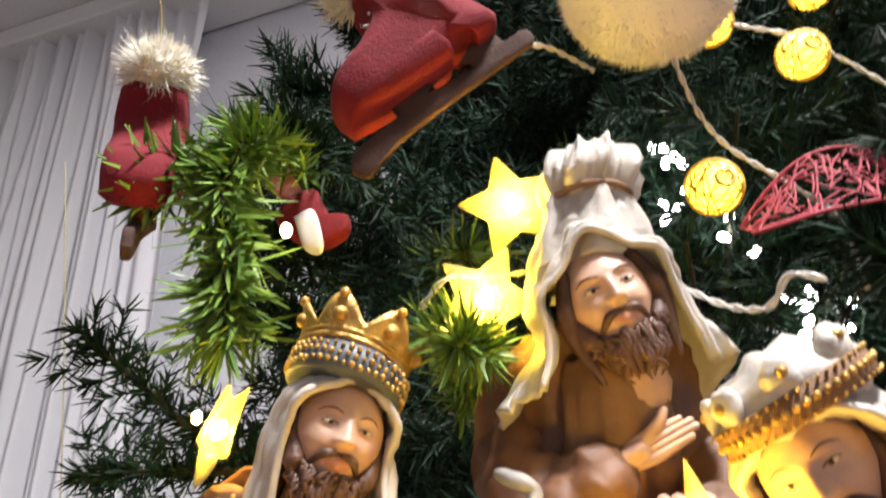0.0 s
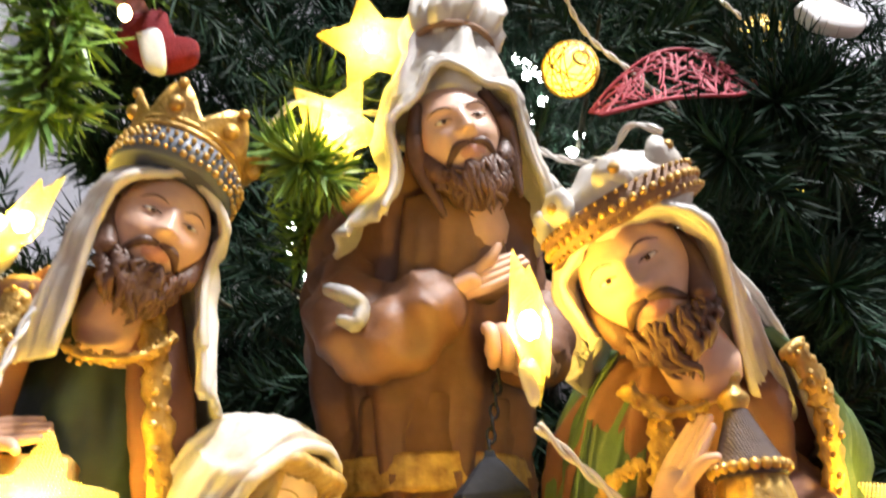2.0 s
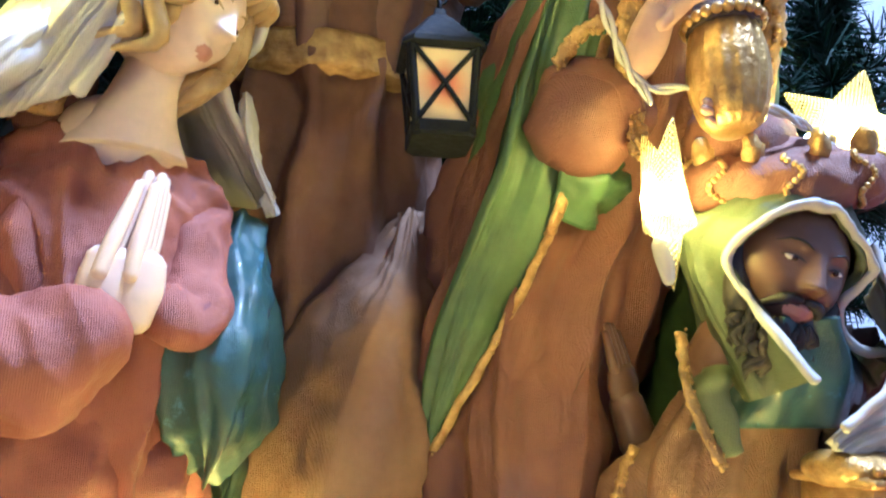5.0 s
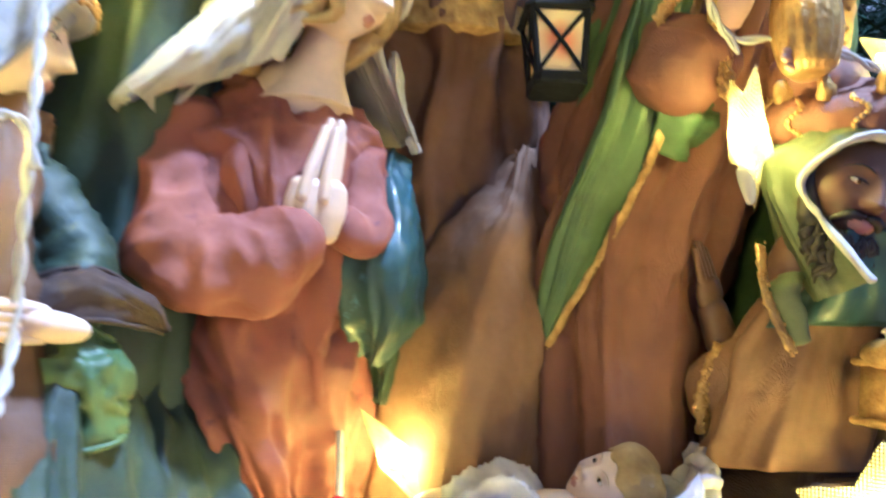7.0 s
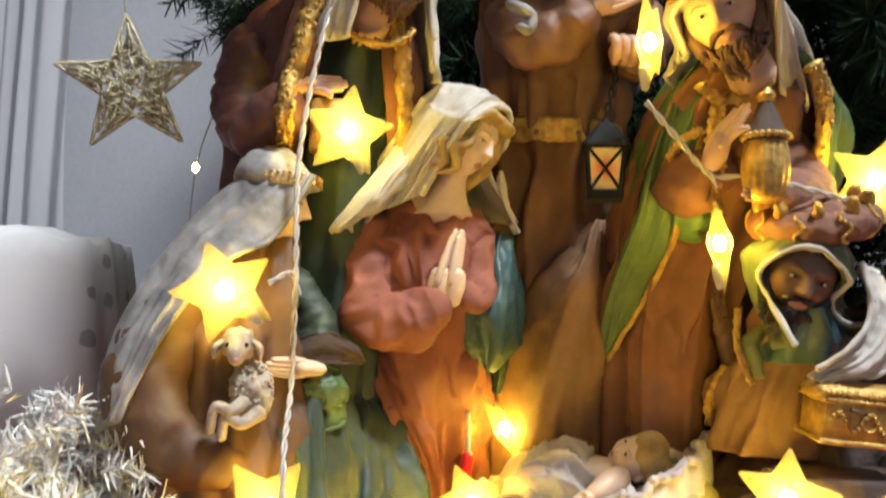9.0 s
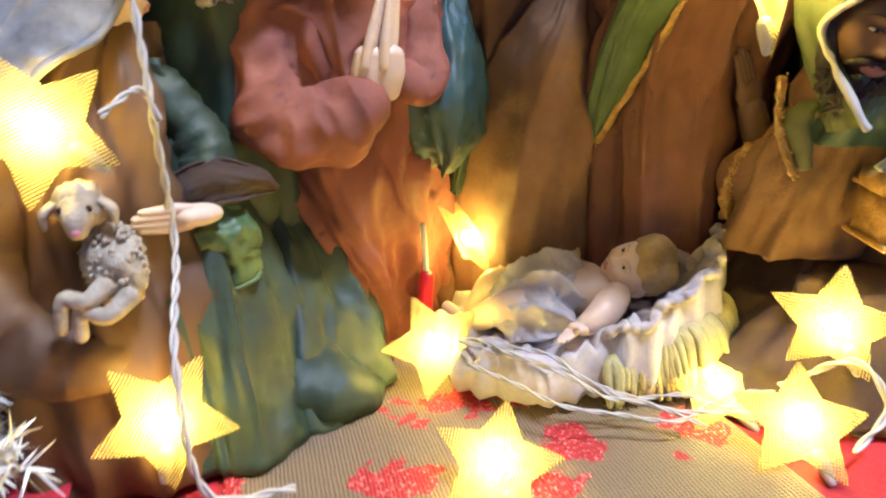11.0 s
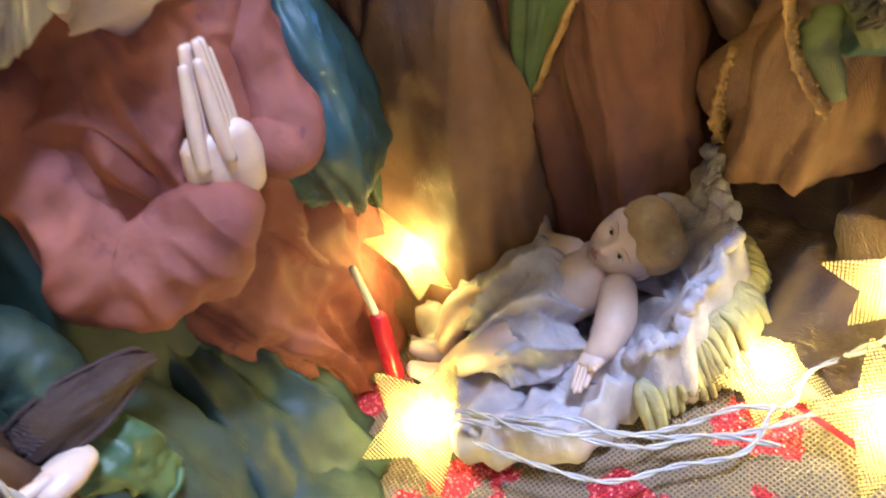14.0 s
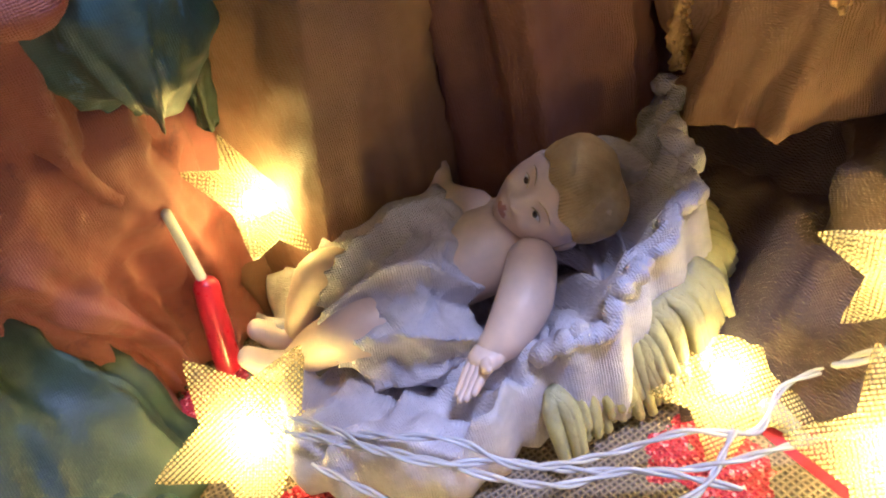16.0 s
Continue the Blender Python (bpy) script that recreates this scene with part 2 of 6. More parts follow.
def pane_material():
    """Painted lantern pane: yellow with an orange flame in the middle."""
    m, n, l, p = nodes_of("lantern_pane_paint")
    at = n.new("ShaderNodeTexCoord").outputs["Object"]
    d = n.new("ShaderNodeVectorMath")
    d.operation = "LENGTH"
    l.new(at, d.inputs[0])
    s = math_node(n, l, "ADD", d.outputs["Value"], math_node(n, l, "MULTIPLY", noise_node(n, l, at, 200), 0.004))
    l.new(ramp_node(n, l, math_node(n, l, "MULTIPLY", s, 60), ((0.3, (0.8, 0.25, 0.08)), (0.62, (0.85, 0.62, 0.28)))), p.inputs["Base Color"])
    p.inputs["Roughness"].default_value = 0.35
    return m


WIRE = wire_material()
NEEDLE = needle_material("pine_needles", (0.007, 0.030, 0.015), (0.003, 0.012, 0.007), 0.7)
# needle green brightened, the yellow lamp light painted into the colour
NEEDLE_LIT = needle_material("lit_green_needles", (0.15, 0.26, 0.05), (0.05, 0.12, 0.025))
TINSEL = needle_material("clear_tinsel", (0.75, 0.75, 0.72), (0.5, 0.5, 0.5), 0.15)
STAR = star_material()
BURLAP = burlap_material()
SHEER = sheer_material()
SPRIG = sprig_material()
PANE = pane_material()
WALL = painted("pale_wall_paint", (0.72, 0.73, 0.78), (0.66, 0.67, 0.73), 0.8, 4, 120, 0, 0.08)
CEILING = painted("ceiling_paint", (0.8, 0.8, 0.81), (0.75, 0.75, 0.77), 0.85, 4, 120, 0, 0.05)
WOOD = painted("wood_floor", (0.22, 0.13, 0.07), (0.14, 0.08, 0.045), 0.45, 9, 140, 0, 0.15)
RED_CLOTH = painted("red_cloth", (0.42, 0.015, 0.035), (0.33, 0.01, 0.025), 0.7, 40, 400, 0.7)
STAR_BULB = glowing("star_bulb", WARM, BULB_GLOW)
BULB = glowing("warm_bulb", (1.0, 0.72, 0.3, 1), 30.0)
COOL_GAP_GLOW = glowing("cool_white_gap_glow", (0.85, 0.97, 1.0, 1), 26.0)
BALL_CORE = glowing("lit_ball_core", (1.0, 0.72, 0.08, 1), 3.6)
RATTAN = painted("yellow_ball_thread", (0.6, 0.4, 0.06), (0.42, 0.26, 0.03), 0.5)
NET_RED = painted("red_sisal_net", (0.42, 0.03, 0.06), (0.26, 0.015, 0.03), 0.6)
GLITTER = painted("gold_glitter_wire", (0.9, 0.85, 0.66), (0.5, 0.42, 0.22), 0.35, 300, 900, 0, 0.9, 0.4)

# ---------------------------------------------------------------- shaping tools
def spline(keys, steps):
    """Smooth rows through key rows."""
    k = np.array(keys, float)
    k = np.vstack([2 * k[0] - k[1], k, 2 * k[-1] - k[-2]])
    out = []
    for s in np.linspace(0, len(keys) - 1, steps):
        i = min(int(s), len(keys) - 2)
        u = s - i
        a, b, c, d = k[i:i + 4]
        out.append(0.5 * (2 * b + (c - a) * u + (2 * a - 5 * b + 4 * c - d) * u * u + (3 * b - a - 3 * c + d) * u ** 3))
    return np.array(out)


def turn(rx=0, ry=0, rz=0):
    return np.array(Euler([radians(a) for a in (rx, ry, rz)]).to_matrix())


class Sculpt:
    """Collects shaped surfaces with their materials into one mesh."""

    def __init__(self):
        self.v, self.f, self.m, self.mats, self.count = [], [], [], [], 0

    def slot(self, mat):
        if mat not in self.mats:
            self.mats.append(mat)
        return self.mats.index(mat)

    def sheet(self, p, mat, round_=True, caps=True):
        """A grid of points (rows, columns, 3); columns close into rings when round_."""
        rows, cols = p.shape[:2]
        i0, s = self.count, self.slot(mat)
        self.v.append(p.reshape(-1, 3))
        self.count += rows * cols
        for r in range(rows - 1):
            for c in range(cols if round_ else cols - 1):
                d = (c + 1) % cols
                self.f.append((i0 + r * cols + c, i0 + r * cols + d, i0 + (r + 1) * cols + d, i0 + (r + 1) * cols + c))
                self.m.append(s)
        if round_ and caps:
            for r, flip in ((0, True), (rows - 1, False)):
                ring = [i0 + r * cols + c for c in range(cols)]
                self.f.append(tuple(ring[::-1] if flip else ring))
                self.m.append(s)

    def loft(self, keys, mat, folds=9, amp=0.002, seed=0.0, arc=None, thick=0.0025, n=60, steps=None, grow=1.0, swirl=0.0):
        """A robe, sleeve or hood: elliptic rings (x, y, z, rx, ry) with draped folds. arc: degrees from and to, for an open shell."""
        k = spline(keys, steps or 10 * len(keys))
        if arc:
            a = np.radians(np.linspace(arc[0], arc[1], n))
        else:
            a = np.linspace(0, 2 * math.pi, n, endpoint=False)
        out = np.zeros((len(k), len(a), 3))
        inner = np.zeros_like(out)
        for i, (x, y, z, rx, ry) in enumerate(k):
            s = i / (len(k) - 1)
            for j, t in enumerate(a):
                q = noise.noise((2.2 * math.cos(t) + seed, 2.2 * math.sin(t), 30 * z + seed))
                w = folds * t + 2.2 * q + swirl * s + seed
                ridge = 1 - 2 * abs(math.sin(w / 2)) ** 0.8
                fine = 1 - 2 * abs(math.sin(w * 1.37 + 1.5 * q)) ** 0.6
                d = 1.25 * amp * (grow + (1 - grow) * s) * (0.85 * ridge + 0.3 * fine + 0.8 * noise.noise((6 * math.cos(t), 6 * math.sin(t) + seed, 50 * z)) + 0.5 * q)
                c, e = math.cos(t), math.sin(t)
                out[i, j] = (x + (rx + d) * c, y + (ry + d) * e, z)
                inner[i, j] = (x + (rx + d - thick) * c, y + (ry + d - thick) * e, z)
        if arc:
            out = np.concatenate([out, inner[:, ::-1]], 1)
        self.sheet(out, mat)

    def drape(self, rows, mat, amp=.002, seed=0.0, folds=0.0, n=48, m=40, thick=.002, core=None, crease=1.0, freq=70, rim=0.0):
        """A hanging cloth through several curves laid side by side, creased along them; folds run from the first curve's ends to the last's."""
        k = np.array([spline(r, n) for r in rows])
        g = np.stack([spline(k[:, j], m) for j in range(n)], 1)
        nor = np.cross(np.gradient(g, axis=0), np.gradient(g, axis=1))
        nor /= np.linalg.norm(nor, axis=2)[:, :, None] + 1e-12
        away = g - np.array(core) if core is not None else np.broadcast_to(np.array((0, -1.0, .1)), g.shape)
        nor *= np.where((nor * away).sum(2) < 0, -1.0, 1.0)[:, :, None]
        d = np.zeros((m, n))
        for i in range(m):
            for j in range(n):
                u, c = i / (m - 1), j / (n - 1)
                p = Vector(g[i, j]) * freq
                q = noise.noise(Vector((u * 2.4 + seed, c * 1.1, seed)))
                a = abs(noise.noise(Vector((u * 6 + 2 * q + seed, c * 2.1, seed + 3))))
                f = 1 - 2 * abs(math.sin(math.pi * folds * (u + .16 * q) + seed)) ** .65 if folds else 0.0
                d[i, j] = amp * (.8 * f + crease * (1.7 * (.22 - a) + .5 * noise.noise(p) + .7 * (.2 - abs(noise.noise(p * 1.7 + Vector((seed, 4, 1)))))))
        g = g + nor * d[:, :, None]
        self.sheet(np.concatenate([g, (g - nor * thick)[:, ::-1]], 1), mat)
        if rim:
            self.tube(g[0, ::4], [rim] * len(g[0, ::4]), mat, 8, 60, .8, rim * .4, seed)
            self.tube(g[-1, ::4], [rim] * len(g[-1, ::4]), mat, 8, 60, .8, rim * .4, seed)
        return g

    def tube(self, pts, radii, mat, n=12, steps=None, flat=1.0, ripple=0.0, seed=0.0, freq=160):
        """A swept limb or strand with round ends; flat squeezes it in its second direction."""
        steps = steps or max(6, 6 * len(pts))
        radii = radii if hasattr(radii, "__len__") else [radii] * len(pts)
        k = spline([(*p, r) for p, r in zip(pts, radii)], steps)
        p, r = k[:, :3], np.maximum(k[:, 3], 1e-5)
        tang = np.gradient(p, axis=0)
        tang /= np.linalg.norm(tang, axis=1)[:, None] + 1e-12
        up = np.array((0, 0, 1.0)) if abs(tang[0][2]) < 0.8 else np.array((0, -1.0, 0))
        rings = []
        u = np.cross(up, tang[0])
        for i in range(steps):
            u = u - tang[i] * (u @ tang[i])
            u /= np.linalg.norm(u)
            w = np.cross(tang[i], u)
            a = np.linspace(0, 2 * math.pi, n, endpoint=False)
            ring = p[i] + r[i] * (np.cos(a)[:, None] * u + flat * np.sin(a)[:, None] * w)
            if ripple:
                for j in range(n):
                    q = Vector(ring[j]) * freq + Vector((seed, 0, 0))
                    ring[j] += (ring[j] - p[i]) / r[i] * ripple * (0.55 * noise.noise(q) + 0.9 * (0.3 - abs(noise.noise(q * 1.15 + Vector((0, 7, 3))))))
            rings.append(ring)
        first, last = rings[0], rings[-1]
        ends0 = [p[0] + (first - p[0]) * q - tang[0] * r[0] * h * flat for q, h in ((0.35, 0.75), (0.75, 0.5))]
        ends1 = [p[-1] + (last - p[-1]) * q + tang[-1] * r[-1] * h * flat for q, h in ((0.75, 0.5), (0.35, 0.75))]
        self.sheet(np.array(ends0 + rings + ends1), mat)

    def ball(self, c, r, mat, rot=None, n=24, rough=0.0, freq=150, seed=0.0):
        r = np.array(r if hasattr(r, "__len__") else (r, r, r), float)
        rows = n // 2 + 1
        th = np.linspace(0.04, math.pi - 0.04, rows)
        ph = np.linspace(0, 2 * math.pi, n, endpoint=False)
        d = np.stack([np.sin(th)[:, None] * np.cos(ph), np.sin(th)[:, None] * np.sin(ph), np.repeat(np.cos(th)[:, None], n, 1)], -1)
        p = d * r
        if rough:
            for i in range(rows):
                for j in range(n):
                    p[i, j] += d[i, j] * rough * noise.noise(Vector(p[i, j]) * freq + Vector((seed, seed, 0)))
        if rot is not None:
            p = p @ rot.T
        self.sheet((p + np.array(c))[::-1], mat)

    def data(self, name):
        me = bpy.data.meshes.new(name)
        me.from_pydata(np.concatenate(self.v).tolist(), [], self.f)
        for m in self.mats:
            me.materials.append(m)
        me.polygons.foreach_set("material_index", np.array(self.m, np.int32))
        me.polygons.foreach_set("use_smooth", np.ones(len(self.f), bool))
        me.update()
        return me

    def link(self, name, parent=None, label="", category="", group="", kind=""):
        ob = new(name, self.data(name))
        if parent:
            ob.parent = parent
        return tagged(ob, label, category, group, kind)


def empty(name, label, category, group="", kind="", m=None):
    ob = new(name)
    ob.empty_display_size = 0.01
    if m is not None:
        ob.matrix_basis = m
    return tagged(ob, label, category, group, kind)


def box(s, lo, hi, mat, bevel=0.0):
    """A block with chamfered upright edges and rims."""
    (x0, y0, z0), (x1, y1, z1) = lo, hi
    b = bevel or min(x1 - x0, y1 - y0, z1 - z0) * 0.06
    rows = []
    for z, i in ((z0, b), (z0 + b, 0), (z1 - b, 0), (z1, b)):
        a, c, d, e = x0 + i, x1 - i, y0 + i, y1 - i
        rows.append([(a + b, d, z), (c - b, d, z), (c, d + b, z), (c, e - b, z), (c - b, e, z), (a + b, e, z), (a, e - b, z), (a, d + b, z)])
    i0 = len(s.f)
    s.sheet(np.array(rows), mat)
    return i0


def flat_shade(ob):
    ob.data.polygons.foreach_set("use_smooth", np.zeros(len(ob.data.polygons), bool))
    return ob

# ---------------------------------------------------------------- the room
def slab(name, lo, hi, mat, label, category):
    s = Sculpt()
    box(s, lo, hi, mat, 0.004)
    return flat_shade(s.link(name, None, label, category, "", "structure"))


FLOOR_Z, CEIL_Z = -0.62, 1.95
slab("floor", (-2.6, -2.4, FLOOR_Z - 0.05), (2.6, 2.6, FLOOR_Z), WOOD, "brown wooden floor of the living room", "floor")
slab("ceiling", (-2.6, -2.4, CEIL_Z), (2.6, 2.6, CEIL_Z + 0.06), CEILING, "plain white painted ceiling above the tree", "ceiling")
slab("wall_west", (-2.7, -2.4, FLOOR_Z), (-2.6, 2.6, CEIL_Z), WALL, "plain pale painted side wall", "wall")
slab("wall_east", (2.6, -2.4, FLOOR_Z), (2.7, 2.6, CEIL_Z), WALL, "plain pale painted side wall", "wall")
slab("wall_south", (-2.6, -2.5, FLOOR_Z), (2.6, -2.4, CEIL_Z), WALL, "plain pale painted wall behind the viewer", "wall")
wall_north = slab("wall_north", (-1.93, 0.12, FLOOR_Z), (3.46, 0.22, CEIL_Z), WALL, "pale lilac painted wall behind the tree", "wall")
wall_north.matrix_basis = pose(-0.73, 1.5, 0, 0, 0, -18)


def curtain(x0, x1, mat, seed):
    """Gathered sheer curtain: deep irregular pleats, hung from a pelmet."""
    s = Sculpt()
    n, rows = 700, 26
    p = np.zeros((rows, n, 3))
    for i in range(rows):
        z = CEIL_Z - 0.05 - (CEIL_Z - 0.05 - FLOOR_Z - 0.02) * i / (rows - 1)
        for j in range(n):
            x = x0 + (x1 - x0) * j / (n - 1)
            q = noise.noise((x * 5 + seed, z * 0.5, 0))
            y = 0.016 * math.sin(x * 150 + 9 * q) + 0.018 * math.sin(x * 63 + 9 * q + 0.6 * z) + 0.03 * q
            p[i, j] = (x + 0.012 * q * i / rows, y, z)
    s.sheet(p, mat, False)
    ob = s.link("curtain", None, "white sheer curtain gathered in narrow upright pleats", "curtain")
    ob.matrix_basis = pose(-0.73, 1.5, 0, 0, 0, -18)
    return ob


curtain(-1.9, 0.22, SHEER, 0.0)
slab("pelmet", (-1.9, -0.05, CEIL_Z - 0.07), (2.6, 0.115, CEIL_Z - 0.004), CEILING, "white pelmet board over the curtain", "pelmet").matrix_basis = pose(-0.73, 1.5, 0, 0, 0, -18)

# ceiling lamp behind the viewer
lamp = empty("ceiling_lamp", "round white ceiling lamp giving cool light", "ceiling lamp")
s = Sculpt()
s.loft([(0.52, -0.38, CEIL_Z - 0.05, 0.16, 0.16), (0.52, -0.38, CEIL_Z - 0.03, 0.2, 0.2), (0.52, -0.38, CEIL_Z - 0.002, 0.2, 0.2)], WHITE_PAINT, 0, 0, n=40)
s.link("shade", lamp)
ld = bpy.data.lights.new("ceiling_light", "AREA")
ld.shape, ld.size, ld.energy, ld.color = "DISK", 0.34, CEILING_POWER, COOL
lo = new("ceiling_light", ld)
lo.matrix_basis = Matrix.Translation((0.52, -0.38, CEIL_Z - 0.07))
lo.parent = lamp

# slip-covered armchair
chair = empty("armchair", "armchair under a loose white cover with small grey sprigs", "armchair")
def draped(x0, x1, y0, y1, z0, z1, seed):
    s = Sculpt()
    cx, cy, rx, ry = (x0 + x1) / 2, (y0 + y1) / 2, (x1 - x0) / 2, (y1 - y0) / 2
    rows, n = 34, 160
    p = np.zeros((rows, n, 3))
    for i in range(rows):
        u = i / (rows - 1)
        if u < 0.35:
            k = u / 0.35
            sh, z = 0.02 + 0.93 * math.sin(k * math.pi / 2), z1 - 0.012 * k ** 2
        else:
            k = (u - 0.35) / 0.65
            sh, z = 0.95 + 0.05 * min(1, 5 * k), z1 - 0.012 - (z1 - z0 - 0.012) * k
        for j in range(n):
            t = 2 * math.pi * j / n
            c, e = math.cos(t), math.sin(t)
            f = (abs(c) ** 5 + abs(e) ** 5) ** -0.2
            q = noise.noise((3 * c + seed, 3 * e, 2 * z))
            w = 0.02 * max(0, u - 0.3) * math.sin(17 * t + 6 * q) + 0.012 * q
            p[i, j] = (cx + (rx * f * sh + w) * c, cy + (ry * f * sh + w) * e, z + 0.01 * noise.noise((9 * c * sh, 9 * e * sh, seed)))
    s.sheet(p[::-1], SPRIG)
    return s
draped(-1.05, -0.245, 0.58, 0.83, FLOOR_Z, 0.185, 1.0).link("cover_arm", chair)
draped(-1.25, -0.30, 0.80, 1.16, FLOOR_Z, 0.16, 4.0).link("cover_back", chair)

# low table under the figures
table = empty("display_table", "low wooden table covered with a red cloth under the crib figures", "table")
s = Sculpt()
box(s, (-0.42, 0.10, -0.04), (0.50, 0.62, -0.006), WOOD, 0.004)
flat_shade(s.link("tabletop", table))
for x in (-0.38, 0.46):
    for y in (0.14, 0.58):
        s = Sculpt()
        box(s, (x - 0.025, y - 0.025, FLOOR_Z), (x + 0.025, y + 0.025, -0.04), WOOD, 0.003)
        flat_shade(s.link("leg", table))


def cloth_sheet(name, x0, x1, y0, y1, z, mat, label, category, wave=0.0012, drop=0.0, seed=0.0):
    s = Sculpt()
    nx, ny = 70, 50
    p = np.zeros((ny, nx, 3))
    for i in range(ny):
        for j in range(nx):
            x, y = x0 + (x1 - x0) * j / (nx - 1), y0 + (y1 - y0) * i / (ny - 1)
            p[i, j] = (x, y, z + wave * (0.6 + noise.noise((x * 22 + seed, y * 22, 0))))
    under = p.copy()
    under[:, :, 2] -= 0.0012
    ring = np.concatenate([p, under[:, ::-1]], 1)
    s.sheet(ring, mat)
    return s.link(name, None, label, category)


cloth_sheet("table_cloth", -0.40, 0.48, 0.11, 0.61, -0.0045, RED_CLOTH, "red cloth spread over the display table", "cloth", 0.0006)
cloth_sheet("table_runner", -0.075, 0.118, 0.12, 0.60, -0.0018, BURLAP, "natural burlap runner printed with red glitter leaves", "runner", 0.0009, seed=3.0)

# ---------------------------------------------------------------- painted figures
def face_relief(u, v, baby):
    """How far a painted face stands out at a place on it, in head sizes."""
    w = abs(u)
    bell = lambda x, r: math.exp(-(x / r) ** 2)
    bridge = min(1, max(0, (.44 - v) / .54)) ** 1.2 * (1 if v > -.13 else max(0, 1 - (-.13 - v) / .12) ** .7)
    d = (.20 if baby else .28) * bell(u, .10 + .06 * bridge) * bridge
    d += .09 * bell(w - .12, .08) * bell(v + .16, .09)
    d -= .15 * bell(w - .37, .22) * bell(v - .2, .16)
    d += .05 * bell(w - .4, .3) * bell(v - .46, .12)
    d += .10 * bell(w - .38, .17) * bell(v - .2, .085)
    d += (.12 if baby else .06) * bell(w - .5, .26) * bell(v + .25, .25)
    d -= .05 * bell(u, .5) * bell(v + .4, .1)
    d += .07 * bell(u, .2) * bell(v + .49, .055) + .075 * bell(u, .16) * bell(v + .62, .06) + .05 * bell(u, .3) * bell(v + .55, .16)
    return d + .10 * bell(u, .26) * bell(v + .92, .17)


def head(s, c, size, yaw=0, pitch=0, roll=0, skin=SKIN, beard=None, hair=None, seed=0, wide=1.0, baby=False, rot=None, neck=True):
    """A painted head whose face looks along its own -y."""
    rot = turn(0, 0, yaw) @ turn(pitch, 0, 0) @ turn(0, roll, 0) if rot is None else rot
    c = np.array(c)
    at = lambda x, y, z: c + rot @ (np.array((x, y, z)) * size)

    def skull(th, ph):
        x, y, z = wide * math.sin(th) * math.sin(ph), -1.06 * math.sin(th) * math.cos(ph), 1.27 * math.cos(th)
        low = max(0, -.15 - z)
        x *= 1 - (.26 if not baby else .18) * low
        y -= .10 * low if y < 0 else 0
        if y < 0:
            y -= face_relief(x, z, baby) * min(1, -2.2 * y)
        return x, y, z

    rows, n = 76, 104
    grid = np.zeros((rows, n, 3))
    for i in range(rows):
        th = .03 + (math.pi - .06) * i / (rows - 1)
        for j in range(n):
            q = 2 * math.pi * j / n - math.pi
            grid[i, j] = skull(th, q - .55 * math.sin(q))
    flat = grid.copy()
    s.sheet((grid.reshape(-1, 3) * size @ rot.T + c).reshape(rows, n, 3), skin)
    lip = s.slot(LIPS)
    k = len(s.f) - 2 - (rows - 1) * n
    wl = .27 if beard else .2
    for i in range(rows - 1):
        for j in range(n):
            x, y, z = flat[i, j]
            if y < -.5 and (x / wl) ** 2 + ((z + .555) / .125) ** 2 < 1:
                s.m[k + i * n + j] = lip

    def on(u, v, lift=0.0):
        """A place on the face surface."""
        z = max(-1, min(1, v / 1.27))
        x = u / (1 - (.26 if not baby else .18) * max(0, -.15 - v)) / wide
        ph = math.asin(max(-1, min(1, x / math.sin(math.acos(z)))))
        p = skull(math.acos(z), ph)
        return at(p[0], p[1] - lift, p[2])

    big = 1.45 if baby else 1.0
    for k in (-1, 1):
        s.ball(on(.38 * k, .19, -.035), np.array((.14, .065, .045 * big)) * size, EYE_WHITE, rot, 14)
        s.ball(on(.37 * k, .185, .012), np.array((.055 * big, .033, .043 * big)) * size, EYE_DARK, rot, 12)
        s.tube([on((.38 + .17 * e) * k, .19 + (.044 * big) * (1 - e * e) - .006, .012) for e in (-1, -.5, 0, .5, 1)], [.008 * size, .017 * size, .02 * size, .018 * size, .008 * size], hair or beard or BEARD, 6)
        s.tube([on(x * k, z, .004) for x, z in ((.17, .40), (.33, .47), (.5, .46), (.66, .36))], np.array((.012, .026, .024, .008)) * size * (.6 if baby else 1.0), hair or beard or BEARD, 6, flat=.7)
        s.ball(at(.97 * k * wide, .08, .0), np.array((.13, .24, .30)) * size, skin, rot, 14)
    if neck:
        s.tube([at(0, .2, -.8), at(0, .35, -2.0)], [.6 * size, .66 * size], skin, 18)
    rng = random.Random(seed)
    if beard:
        rr = lambda *r: np.array(r) * size
        s.ball(at(0, -.36, -1.04), rr(.74 * wide, .56, .62), beard, rot, 24, .10 * size, 2.6 / size, seed)
        for k in (-1, 1):
            s.tube([on(.05 * k, -.38, .03), on(.3 * k, -.43, .03), on(.5 * k, -.66, .02)], [.06 * size, .10 * size, .06 * size], beard, 8)
            s.tube([at(.92 * k * wide, -.2, .3), at(.92 * k * wide, -.36, -.2), at(.74 * k * wide, -.58, -.75)], [.10 * size, .17 * size, .24 * size], beard, 10)
        for q in range(90):
            a = rng.uniform(-1.35, 1.35)
            z0 = rng.uniform(-1.2, -.74) + .42 * max(0, abs(a) - .75)
            x, y = .80 * math.sin(a) * wide, -.40 - .60 * math.cos(a)
            w = rng.uniform(-.16, .16)
            ln = rng.uniform(.35, .75) * (1.15 - .5 * abs(a))
            s.tube([at(x, y, z0), at(x * .95 + w, y - .02, z0 - ln * .4), at(x * .8 - w, y + .06, z0 - ln * .75), at(x * .66 - w * .3, y + .18, z0 - ln)], [.06 * size, .075 * size, .06 * size, .015 * size], beard, 6, 8)
